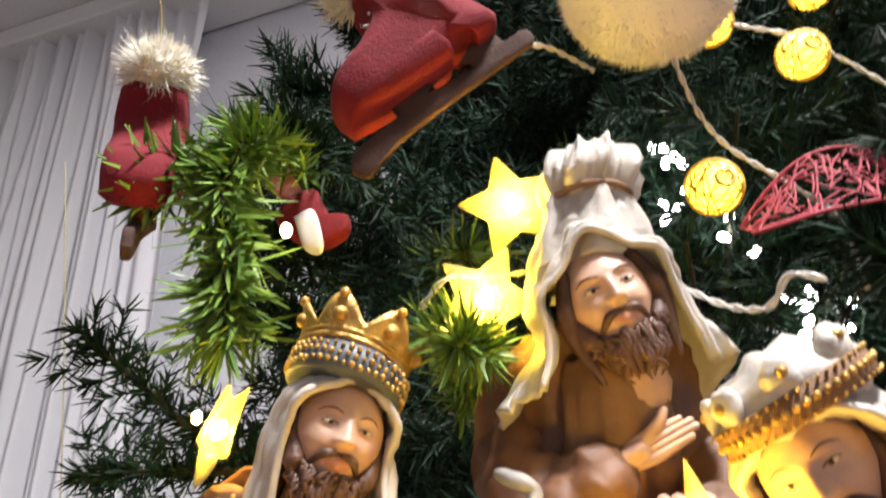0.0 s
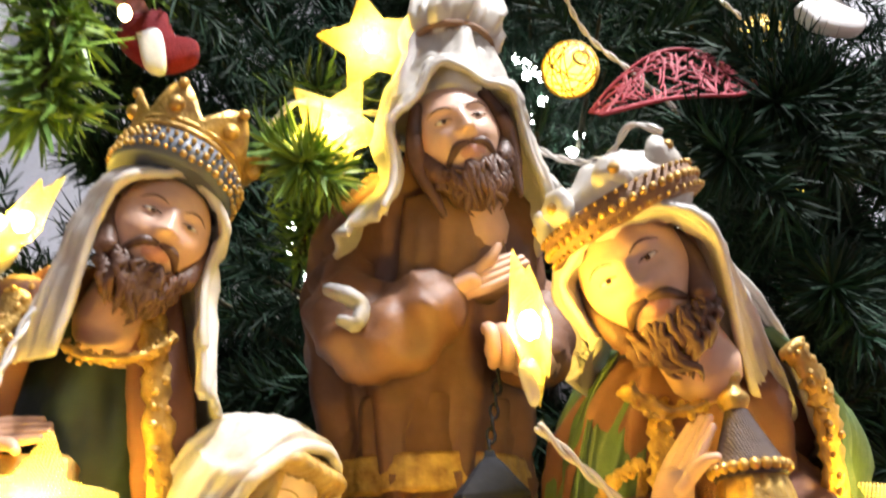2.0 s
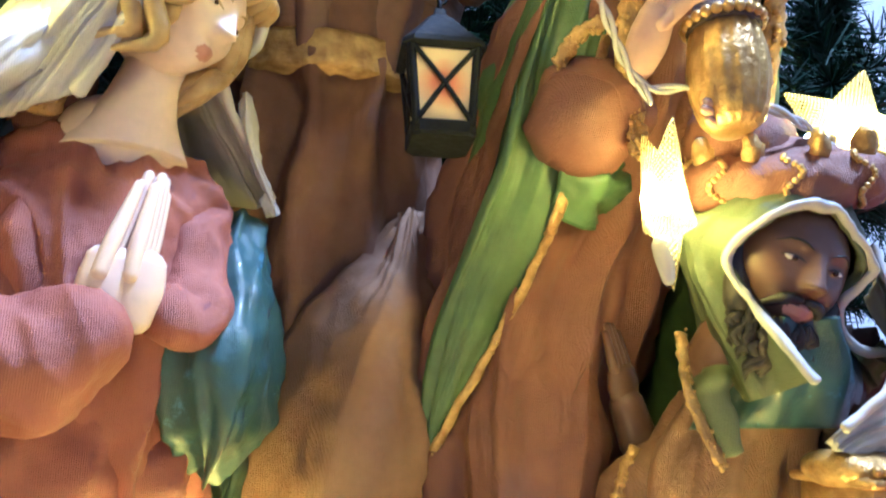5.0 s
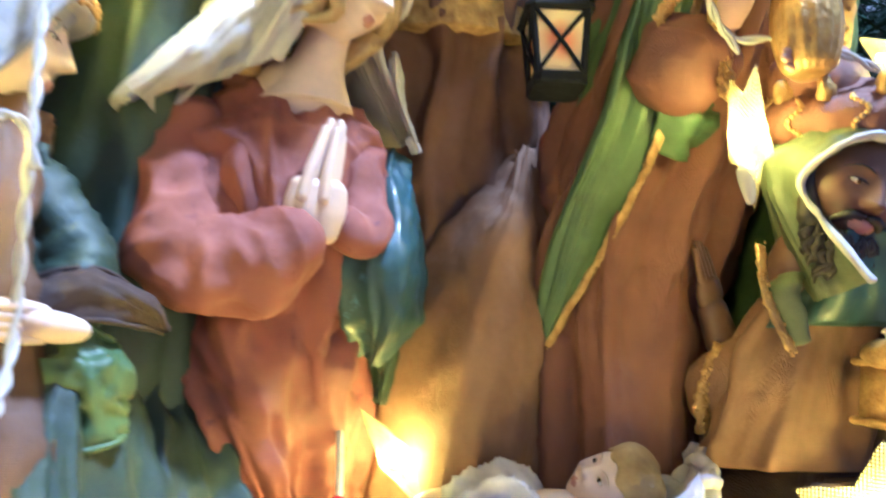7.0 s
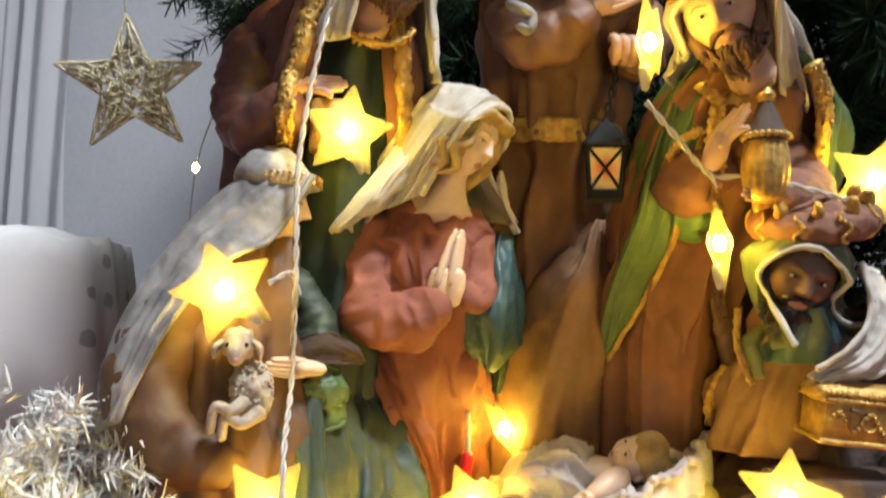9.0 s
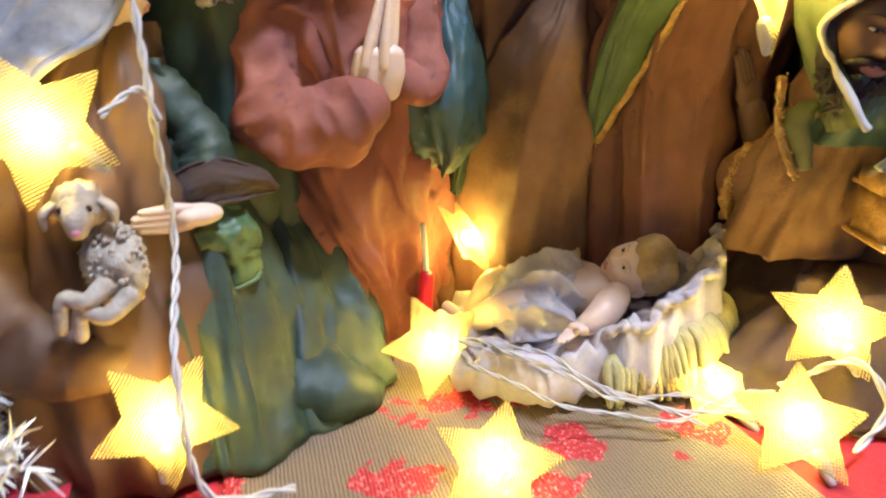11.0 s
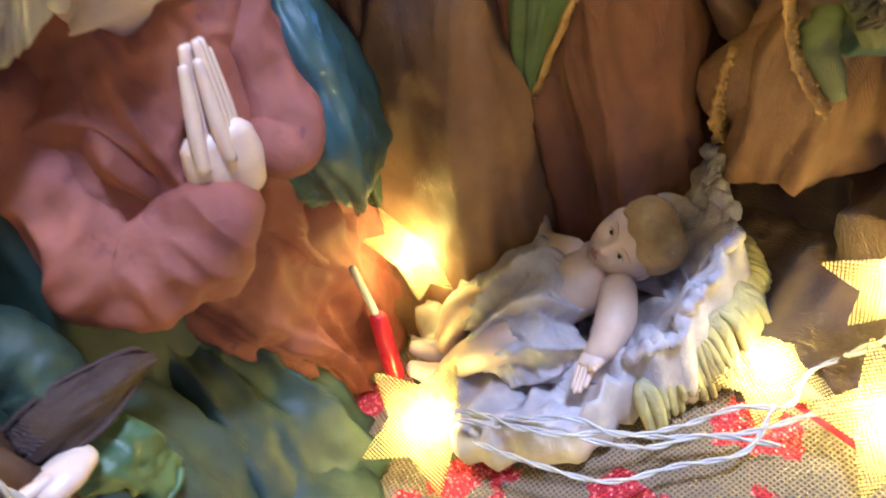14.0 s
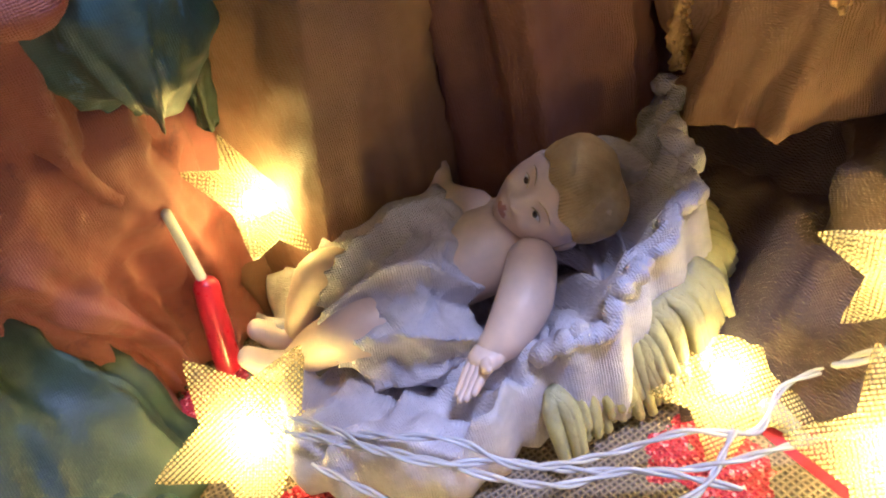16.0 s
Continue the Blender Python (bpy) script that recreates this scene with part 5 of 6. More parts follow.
def figure_child():
    s = Sculpt()
    s.tube([(.096, .304, .034), (.084, .305, .034), (.072, .307, .031), (.060, .309, .027)], [.0118, .0126, .0105, .0085], PALE_SKIN, 24, 30, .85)
    z = np.array((.88, -.42, .20)); z /= np.linalg.norm(z)
    f = np.array((-.42, -.68, .58)); f -= z * (f @ z); f /= np.linalg.norm(f)
    # chin sunk towards the chest, face turned a little aside
    f, z = math.cos(.56) * f - math.sin(.56) * z, math.cos(.56) * z + math.sin(.56) * f
    f = math.cos(.2) * f - math.sin(.2) * np.cross(-f, z)
    rot = np.column_stack([np.cross(-f, z), -f, z])
    at, rot = head(s, (.1050, .2970, .0450), .0116, skin=PALE_SKIN, hair=BLONDE, seed=1, wide=1.04, baby=True, rot=rot)
    s.ball(at(0, .33, .38), np.array((1.02, .97, 1.0)) * .0116, BLONDE, rot, 40, .0012, 420)
    for q in range(60):
        a = -1.9 + 3.8 * q / 59
        y, x = -.97 * math.cos(a) + .12, 1.12 * math.sin(a)
        s.tube([at(.12 * x, .5, 1.46), at(.5 * x, .3 + .45 * y, 1.42), at(.88 * x, .05 + .74 * y, 1.16), at(1.0 * x, y, .84 - .3 * abs(math.sin(a)) + .07 * math.sin(9 * a))], [.0008, .0014, .0015, .0006], BLONDE, 6, 12)
    # loose cloth bunched round the raised arm and under the head
    s.drape([[(.078, .352, .024), (.092, .358, .036), (.108, .356, .044), (.122, .344, .044)], [(.078, .344, .028), (.092, .346, .040), (.108, .344, .046), (.122, .332, .044)], [(.080, .334, .024), (.094, .334, .032), (.108, .330, .036), (.120, .320, .036)]], LINEN, .0034, 4.1, 2.4, 44, 36, .0025, (.098, .338, .02), 1.0, 120)
    s.drape([[(.118, .318, .040), (.128, .306, .050), (.132, .290, .046), (.126, .276, .032)], [(.108, .314, .032), (.116, .302, .036), (.118, .288, .034), (.112, .276, .026)], [(.098, .302, .028), (.104, .290, .028), (.102, .278, .026), (.096, .270, .022)]], LINEN, .0034, 8.1, 2.6, 44, 36, .0025, (.11, .295, .0), 1.0, 120)
    # arms, one raised and one laid down
    s.tube([(.094, .318, .036), (.088, .331, .037), (.092, .340, .044), (.096, .344, .050)], [.0062, .0066, .0056, .0042], PALE_SKIN, 16)
    hand(s, (.095, .343, .049), (.098, .3455, .0545), (.103, .348, .0625), .0038, PALE_SKIN, (.6, -.7, 0), (.093, .340, .058))
    s.tube([(.093, .290, .037), (.084, .280, .036), (.076, .276, .033), (.071, .2755, .031)], [.0062, .0068, .0056, .0042], PALE_SKIN, 16)
    hand(s, (.072, .2755, .031), (.0665, .2735, .0315), (.0585, .2690, .0285), .0038, PALE_SKIN, (.5, -.8, .2), (.066, .268, .034))
    # legs
    s.tube([(.062, .312, .033), (.050, .322, .037), (.043, .325, .030), (.038, .326, .022)], [.0066, .0075, .0062, .0048], PALE_SKIN, 18)
    s.tube([(.062, .300, .031), (.050, .300, .034), (.040, .309, .028), (.033, .316, .021)], [.0066, .0075, .0062, .0046], PALE_SKIN, 18)
    for x, y in ((.035, .3275), (.0295, .3185)):
        s.tube([(x + .003, y - .002, .020), (x - .003, y + .001, .021), (x - .008, y + .003, .026)], [.0044, .0046, .0034], PALE_SKIN, 12, flat=.75)
    # cloth wrapped over the hips, in slanting folds
    wrap = [[(.092, .332, .022), (.0905, .321, .036), (.0850, .305, .0415), (.078, .291, .038), (.073, .283, .022)], [(.085, .335, .026), (.083, .324, .043), (.077, .307, .0490), (.069, .291, .045), (.064, .280, .026)], [(.074, .338, .026), (.073, .327, .045), (.067, .310, .0520), (.060, .294, .046), (.054, .282, .025)], [(.060, .338, .024), (.058, .328, .042), (.053, .314, .047), (.048, .300, .042), (.044, .288, .024)], [(.050, .335, .018), (.049, .327, .031), (.046, .316, .036), (.043, .305, .031), (.041, .296, .018)]]
    s.drape([[row[q] for row in wrap] for q in range(5)], LINEN, .0046, 2.3, 4.6, 80, 110, .0025, (.068, .308, .02), .75, 120)
    s.tube([(.050, .333, .026), (.060, .334, .033), (.072, .331, .034), (.086, .325, .033)], [.005, .0085, .0085, .004], LINEN, 20, 46, .8, .004, 2.0, 110)
    s.tube([(.056, .340, .022), (.070, .342, .026), (.082, .338, .024)], [.006, .009, .006], LINEN, 20, 40, .7, .004, 9.0, 110)
    s.tube([(.083, .352, .034), (.094, .354, .040), (.108, .350, .042), (.118, .338, .040)], [.006, .0095, .0105, .006], LINEN, 20, 46, .8, .004, 6.0, 100)
    s.tube([(.058, .296, .018), (.066, .286, .020), (.080, .278, .020), (.094, .276, .024)], [.004, .007, .0075, .005], LINEN, 18, 46, .6, .003, 3.0, 110)
    return s.link("child_figure", None, "painted infant figure lying on its back in the manger", "statue", "crib figures")


figure_child()

# ---------------------------------------------------------------- things held by the figures
def lathe(prof, mat, c, n=28, flutes=0, amp=0.0):
    s = Sculpt()
    k = spline(prof, 6 * len(prof))
    p = np.zeros((len(k), n * 2, 3))
    for i, (r, z) in enumerate(k):
        for j in range(n * 2):
            t = math.pi * j / n
            q = max(r, 0.0001) * (1 + amp * abs(math.sin(flutes * t / 2)))
            p[i, j] = (c[0] + q * math.cos(t), c[1] + q * math.sin(t), c[2] + z)
    s.sheet(p, mat)
    return s


JAR = (.139, .229, .186)
jar = empty("offering_jar", "fluted antique-gold lidded jar held by the bowing figure", "jar")
lathe([(.0048, 0), (.0072, .003), (.0090, .012), (.0086, .020), (.0074, .026)], GOLD, JAR, 30, 16, .08).link("body", jar)
s = lathe([(.0088, .025), (.0088, .028), (.0074, .031), (.0052, .036), (.0032, .041), (.0026, .043)], UMBER, JAR)
lid = s.link("lid", jar, "dark domed lid with gold beads")
s = lathe([(.0028, .042), (.0040, .045), (.0022, .048), (.0032, .051), (.0010, .055)], GOLD, JAR)
s.link("finial", lid)
s = Sculpt()
for q in range(22):
    t = 2 * math.pi * q / 22
    s.ball((JAR[0] + .0089 * math.cos(t), JAR[1] + .0089 * math.sin(t), JAR[2] + .0272), .0015, GOLD, None, 8)
s.link("beading", lid, "ring of gold beads", "", "", "stuff")
jar.matrix_basis = Matrix.Translation((JAR[0] + .001, JAR[1] + .002, JAR[2] - .006)) @ Matrix.Scale(1.16, 4) @ Matrix.Translation((-JAR[0], -JAR[1], -JAR[2]))

chest = empty("treasure_chest", "small embossed gold chest resting on the kneeling figure's robe", "chest")
s = Sculpt()
box(s, (-.024, -.014, 0), (.024, .014, .026), GOLD, .0016)
s.link("body", chest)
for a, b in [((x, -.0148, z), (x, .0148, z)) for x in (-.0245, .0245) for z in (.002, .024)] + [((-.0245, -.0148, z), (.0245, -.0148, z)) for z in (.002, .024)]:
    s = Sculpt()
    s.tube([a, b], [.0016, .0016], GOLD, 8)
    s.link("edge_moulding", chest)
s = Sculpt()
for q in range(26):
    t = q * .62
    r = .0085 - .0011 * abs(t - 8) / 2
    s.ball((-.021 + .042 * q / 25, -.0148, .013 + .005 * math.sin(t)), .0014, GOLD, None, 8)
s.tube([(.004 * math.cos(t), -.0148, .013 + .004 * math.sin(t)) for t in np.linspace(0, 6.28, 13)], [.0009] * 13, GOLD, 6)
s.link("relief", chest, "raised scroll ornament", "", "", "stuff")
s = Sculpt()
s.tube([(-.024, 0, .027), (0, 0, .0275), (.024, 0, .027)], [.0132, .0136, .0132], GOLD, 20, 14, .42, .0008)
for q in range(18):
    s.ball((-.0235 + .047 * q / 17, -.0152, .0275), .0016, GOLD, None, 8)
s.link("lid", chest)
chest.matrix_basis = pose(.187, .232, .066, 4, 4, -10) @ Matrix.Scale(.88, 4)

LAN = (.0868, .2905, .190)
lantern = empty("hand_lantern", "black four-sided lantern hanging by a chain from the fist", "lantern")
s = Sculpt()
def prism(s, rows, c, mat):
    out = []
    for h, z in rows:
        out.append([(c[0] + x * h, c[1] + y * h, c[2] + z) for x, y in ((-1, -.75), (-.75, -1), (.75, -1), (1, -.75), (1, .75), (.75, 1), (-.75, 1), (-1, .75))])
    s.sheet(np.array(out), mat)
prism(s, [(.0092, -.004), (.0098, -.003), (.0098, .0005), (.0088, .001)], LAN, BLACK_METAL)
flat_shade(s.link("base", lantern))
s = Sculpt()
prism(s, [(.0112, .0235), (.0128, .0245), (.0126, .0262), (.0088, .031), (.0046, .037), (.0022, .0395), (.0016, .042)], LAN, BLACK_METAL)
flat_shade(s.link("roof", lantern))
for x in (-1, 1):
    for y in (-1, 1):
        s = Sculpt()
        s.tube([(LAN[0] + x * .0082, LAN[1] + y * .0082, LAN[2]), (LAN[0] + x * .0100, LAN[1] + y * .0100, LAN[2] + .024)], [.0013, .0013], BLACK_METAL, 8)
        s.link("corner_post", lantern)
for k, (dx, dy) in enumerate(((0, -1), (1, 0), (0, 1), (-1, 0))):
    s = Sculpt()
    q = np.array([[(-.0078, 0, -.0112), (.0078, 0, -.0112)], [(-.0094, -.0018, .0112), (.0094, -.0018, .0112)]])
    s.sheet(q, PANE, False)
    pane = s.link("pane", lantern, "painted glowing pane")
    pane.matrix_basis = pose(LAN[0] + dx * .0081, LAN[1] + dy * .0081, LAN[2] + .0122, 0, 0, 90 * k)
    s = Sculpt()
    s.tube([(-.0078, -.0008, -.0112), (0, -.0016, 0), (.0092, -.0026, .0112)], [.0008] * 3, BLACK_METAL, 6)
    s.tube([(.0078, -.0008, -.0112), (0, -.0018, 0), (-.0092, -.0026, .0112)], [.0008] * 3, BLACK_METAL, 6)
    bars = s.link("cross_bar", pane)
s = Sculpt()
for q in range(7):
    z = LAN[2] + .043 + .0042 * q
    x = LAN[0] + .0009 * q
    ring = [(x + .0014 * math.cos(t) * (q % 2), LAN[1] + .0014 * math.cos(t) * (1 - q % 2), z + .0026 * math.sin(t)) for t in np.linspace(0, 2 * math.pi, 11)]
    s.tube(ring, [.0006] * 11, BLACK_METAL, 6, 24)
s.link("chain", lantern)
lantern.matrix_basis = pose(LAN[0] - .005, LAN[1], LAN[2] - .001, 0, 0, -20) @ Matrix.Translation((-LAN[0], -LAN[1], -LAN[2]))

# ---------------------------------------------------------------- string lights
def star_data():
    """A padded five-pointed star in the x-z plane."""
    s = Sculpt()
    n, rows = 80, 9
    out = []
    for side in (-1, 1):
        for i in (range(rows) if side < 0 else range(rows - 2, -1, -1)):
            u = i / (rows - 1)
            ring = []
            for j in range(n):
                t = 2 * math.pi * j / n
                f = abs(((j / n * 5 + 0.5) % 1) - 0.5) * 2 * math.pi / 5
                r = 0.0258 * 0.0128 * math.sin(math.pi / 5) / (0.0128 * math.sin(math.pi / 5 - f) + 0.0258 * math.sin(f))
                r, w = min(r, 0.0245), 1 - f / (math.pi / 5)
                q = max(u, 0.02)
                ring.append((q * r * math.sin(t + math.pi / 5 * 0), side * 0.0062 * (1 - u ** 1.7) * (0.75 + 0.25 * (1 - w)), q * r * math.cos(t)))
            out.append(ring)
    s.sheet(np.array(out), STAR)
    return s


def star_light():
    ob = empty("star_light", "lit five-pointed star of gold mesh fabric on a light string", "star light", "star string lights")
    star_data().link("shell", ob)
    s = Sculpt()
    s.ball((0, 0, 0), (.0036, .0032, .0042), STAR_BULB, None, 10)
    s.link("bulb", ob, "glowing warm bulb")
    s = Sculpt()
    s.tube([(.006, 0.002, -0.010), (.0075, 0.002, -0.0135), (.010, 0.002, -0.019)], [.0030, .0028, .0016], WIRE, 12)
    s.link("socket", ob, "clear plastic lamp socket")
    return ob


STARS = [
    (.0430, .289, .408, -.1, -1, -.3, -12), (.0275, .295, .365, -.2, -1, -.3, 30), (-.084, .305, .318, -.75, -.6, .2, 60),
    (.0755, .222, .250, .95, -.25, .1, 0), (-.059, .284, .212, 0, -1, -.05, 6), (-.1120, .254, .1290, .15, -1, .2, -22),
    (-.089, .243, .034, .1, -1, .1, 36), (.0150, .300, .021, 0, -.75, .67, -16), (.0428, .3450, .053, .75, -.35, .55, -24),
    (.122, .241, .160, .86, -.50, .1, 22), (.1480, .225, .041, -.75, -.65, -.1, 4), (.1190, .2515, .008, -.1, -.5, .85, 0),
    (.207, .240, .196, -.5, -.8, 0, 20), (.126, .211, .012, -.2, -.6, .75, 10), (.018, .226, .008, 0, -.6, .8, 24),
]


def star_pose(x, y, z, nx, ny, nz, spin):
    """A star at a place, its face turned along a direction and spun about it."""
    return Matrix.Translation((x, y, z)) @ Vector((nx, ny, nz)).to_track_quat("-Y", "Z").to_matrix().to_4x4() @ Matrix.Rotation(radians(spin), 4, "Y")


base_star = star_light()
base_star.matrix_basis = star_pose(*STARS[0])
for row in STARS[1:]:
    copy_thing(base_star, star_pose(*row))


def twisted_wire(pts, r=.0008, turns_per_m=48):
    ob = empty("light_wire", "clear twisted two-strand wire of the light string", "wire", "light wires")
    k = spline(pts, 40 * len(pts))
    d = np.r_[0, np.cumsum(np.linalg.norm(np.diff(k, axis=0), axis=1))]
    tang = np.gradient(k, axis=0)
    tang /= np.linalg.norm(tang, axis=1)[:, None] + 1e-9
    u = np.cross(tang, (0.3, 1.0, 0.2))
    u /= np.linalg.norm(u, axis=1)[:, None] + 1e-9
    w = np.cross(tang, u)
    for ph in (0, math.pi):
        a = d * turns_per_m * 2 * math.pi + ph
        q = k + r * (np.cos(a)[:, None] * u + np.sin(a)[:, None] * w)
        s = Sculpt()
        s.tube(q[::2], [r] * len(q[::2]), WIRE, 6, len(q))
        s.link("strand", ob)
    return ob


twisted_wire([(-.060, .300, .318), (-.072, .288, .27), (-.082, .277, .20), (-.081, .264, .135), (-.081, .272, .085), (-.082, .236, .055), (-.078, .232, .012), (-.05, .235, .006)])
twisted_wire([(-.092, .242, .133), (-.083, .258, .138), (-.079, .262, .128)], .0007)
twisted_wire([(.0755, .224, .222), (.095, .232, .208), (.118, .243, .194), (.135, .236, .193), (.160, .228, .187), (.196, .234, .182)])
twisted_wire([(.118, .243, .194), (.121, .242, .188)], .0007)
twisted_wire([(.024, .294, .026), (.031, .283, .027), (.037, .2705, .027), (.046, .260, .026), (.058, .255, .022), (.075, .248, .012), (.095, .236, .009), (.118, .226, .010), (.145, .214, .008)], .0005)
twisted_wire([(.022, .290, .026), (.034, .276, .025), (.043, .266, .025), (.056, .251, .022), (.068, .247, .014), (.084, .242, .011), (.10, .228, .006)], .0005)
twisted_wire([(.028, .288, .024), (.040, .272, .028), (.052, .262, .027), (.062, .252, .020), (.082, .250, .010), (.098, .243, .012), (.112, .236, .008), (.126, .240, .010), (.150, .236, .006)], .0005)
twisted_wire([(.024, .284, .018), (.036, .262, .018), (.050, .246, .014), (.070, .240, .010), (.090, .232, .008), (.108, .238, .010)], .0005)
twisted_wire([(.135, .235, .014), (.150, .216, .030), (.156, .205, .016), (.140, .200, .004)])
twisted_wire([(.047, .262, .480), (.07, .28, .494), (.10, .31, .505)])
twisted_wire([(.128, .275, .478), (.145, .300, .463), (.163, .315, .452), (.185, .315, .430), (.205, .315, .405), (.215, .330, .375)])
twisted_wire([(.0, .30, .365), (.012, .292, .374), (.03, .298, .377), (.05, .305, .382)])
twisted_wire([(.105, .300, .375), (.122, .285, .352), (.130, .262, .338), (.136, .250, .345), (.146, .245, .340)])
twisted_wire([(.160, .32, .57), (.190, .325, .552), (.222, .32, .534), (.25, .33, .525), (.275, .33, .498)])

# wound-thread light balls
def thread_ball(r):
    ob = empty("light_ball", "glowing yellow ball of wound thread on a light string", "light ball", "ball string lights")
    s = Sculpt()
    s.ball((0, 0, 0), r * .93, BALL_CORE, None, 24)
    s.link("core", ob, "lit inner globe")
    s = Sculpt()
    rg = random.Random(8)
    for q in range(30):
        rot = turn(rg.uniform(0, 180), rg.uniform(0, 180), rg.uniform(0, 180))
        h = rg.uniform(-.55, .55)
        ring = [rot @ np.array((math.cos(t) * math.sqrt(1 - h * h), math.sin(t) * math.sqrt(1 - h * h), h)) * r for t in np.linspace(0, 2 * math.pi, 19)]
        s.tube(ring, [r * .022] * 19, RATTAN, 5, 30)
    s.link("thread", ob)
    s = Sculpt()
    s.tube([(r * .3 * math.cos(t), -r * .97, -r * .3 + r * .3 * math.sin(t)) for t in np.linspace(0, 2 * math.pi, 15)], [r * .06] * 15, RATTAN, 8, 30)
    s.link("opening", ob)
    return ob


BALLS = [(.149, .316, .430, 0, 0, 0), (.221, .318, .517, 0, 10, 0), (.181, .33, .557, 0, 0, 10), (.273, .36, .615, 0, 0, 0), (.282, .33, .482, 0, 0, -10), (.385, .45, .445, 0, 0, 0)]
base_ball = thread_ball(.0145)
for k, row in enumerate(BALLS):
    if k == 0:
        base_ball.matrix_basis = pose(*row)
    else:
        copy_thing(base_ball, pose(*row))

# ---------------------------------------------------------------- the tree
class Needles:
    """Flat needle strips round twigs, gathered into one mesh."""

    def __init__(self):
        self.v = []

    def twig(self, a, b, count, length, width, rg, droop=0.0, spread=1.0):
        a, b = np.array(a), np.array(b)
        ax = b - a
        ln = np.linalg.norm(ax)
        ax = ax / ln
        u = np.cross(ax, (0.2, 0.3, 1.0))
        u /= np.linalg.norm(u)
        w = np.cross(ax, u)
        t = rg.uniform(0, 1, count) ** 0.9
        ang = rg.uniform(0, 2 * math.pi, count)
        rad = np.cos(ang)[:, None] * u + np.sin(ang)[:, None] * w
        root = a + t[:, None] * (b - a)
        root[:, 2] -= droop * t ** 2
        lean = rg.uniform(0.35, 0.95, count)[:, None]
        way = ax * lean + rad * spread * (1.05 - 0.5 * t[:, None])
        way += rg.normal(0, 0.16, (count, 3))
        way /= np.linalg.norm(way, axis=1)[:, None]
        l = (length * rg.uniform(0.65, 1.15, count))[:, None]
        side = np.cross(way, rg.normal(0, 1, (count, 3)))
        side /= np.linalg.norm(side, axis=1)[:, None] + 1e-9
        side *= width
        bend = rg.normal(0, 0.12, (count, 3)) * l
        mid, tip = root + way * l * 0.55 + bend * 0.4, root + way * l + bend
        self.v.append(np.stack([root - side * 0.5, root + side * 0.5, mid + side * 0.5, tip + side * 0.15, tip - side * 0.15, mid - side * 0.5], 1))

    def link(self, name, mat, parent=None, label="", kind=""):
        v = np.concatenate(self.v).reshape(-1, 3)
        n = len(v) // 6
        me = bpy.data.meshes.new(name)
        i = np.arange(n)[:, None] * 6
        quads = np.concatenate([i + (0, 1, 2, 5), i + (5, 2, 3, 4)])
        me.vertices.add(len(v))
        me.vertices.foreach_set("co", v.ravel())
        me.loops.add(len(quads) * 4)
        me.loops.foreach_set("vertex_index", quads.ravel().astype(np.int32))
        me.polygons.add(len(quads))
        me.polygons.foreach_set("loop_start", np.arange(0, len(quads) * 4, 4, dtype=np.int32))
        me.materials.append(mat)
        me.update(calc_edges=True)
        me.validate()
        ob = new(name, me)
        if parent:
            ob.parent = parent
        return tagged(ob, label, "", "", kind)


TX, TY = 0.30, 0.80
tree = empty("christmas_tree", "dark green artificial Christmas tree behind the crib figures", "christmas tree")
s = Sculpt()
s.tube([(TX, TY, FLOOR_Z), (TX, TY, 0.2), (TX, TY, 1.0), (TX, TY, 1.62)], [.022, .02, .016, .006], STEM, 14, 24)
s.link("trunk", tree)


def clear_of_figures(q):
    x, y, z = q
    if y < 0.33:
        return False
    if z < 0.40 and y < 0.445 and -0.17 < x < 0.275:
        return False
    if z < 0.44 and y < 0.37 and -0.12 < x < 0.26:
        return False
    if x < -0.10 and z < 0.37:
        return False
    if z < 0.24 and -0.5 < x < 0.55 and y < 0.46:
        return False
    return True


rg = np.random.default_rng(7)
crown, limbs = Needles(), Sculpt()
for k in range(520):
    z = -0.25 + 1.85 * (k / 520) ** 1.12
    az = rg.uniform(-math.pi, math.pi)
    reach = 0.58 * (1 - max(0, z - 0.05) / 1.75) * rg.uniform(0.78, 1.04)
    if z > 0.0 and z < 0.9 and rg.uniform() < 0.55:
        az = rg.normal(-math.pi / 2, 0.85)
    d = np.array((math.cos(az), math.sin(az), 0))
    rise = rg.uniform(-0.05, 0.22)
    a = np.array((TX, TY, z))
    tip = a + d * reach + (0, 0, rise * reach)
    if not clear_of_figures(tip):
        for _ in range(8):
            reach *= 0.92
            tip = a + d * reach + (0, 0, rise * reach)
            if clear_of_figures(tip):
                break
    limbs.tube([a, a * 0.4 + tip * 0.6 - (0, 0, 0.01), tip], [.0045, .003, .0012], STEM, 5, 8)
    across = np.cross(d, (0, 0, 1))
    front = math.cos(az + math.pi / 2) > 0.1 and z < 1.0
    for j in range(9 if front else 6):
        t = 0.38 + 0.62 * j / 8
        o = a + (tip - a) * t
        for side in (-1, 1):
            ln = (0.055 + 0.075 * (1 - t)) * rg.uniform(0.8, 1.2)
            e = o + d * ln * 0.75 + across * side * ln * rg.uniform(0.5, 0.9) + (0, 0, rg.uniform(-0.035, 0.035))
            if clear_of_figures(e):
                crown.twig(o, e, 74 if front else 34, 0.023, 0.0014 if front else 0.0022, rg, 0.006)
    crown.twig(a + (tip - a) * 0.35, tip, 150, 0.024, 0.0014, rg)
    if clear_of_figures(tip + d * 0.03):
        crown.twig(tip - d * 0.03, tip + d * 0.025, 60, 0.022, 0.0014, rg)
limbs.link("limb", tree, "", "", "", "stuff")
crown.link("crown", NEEDLE, tree, "dense dark green plastic needles", "stuff")

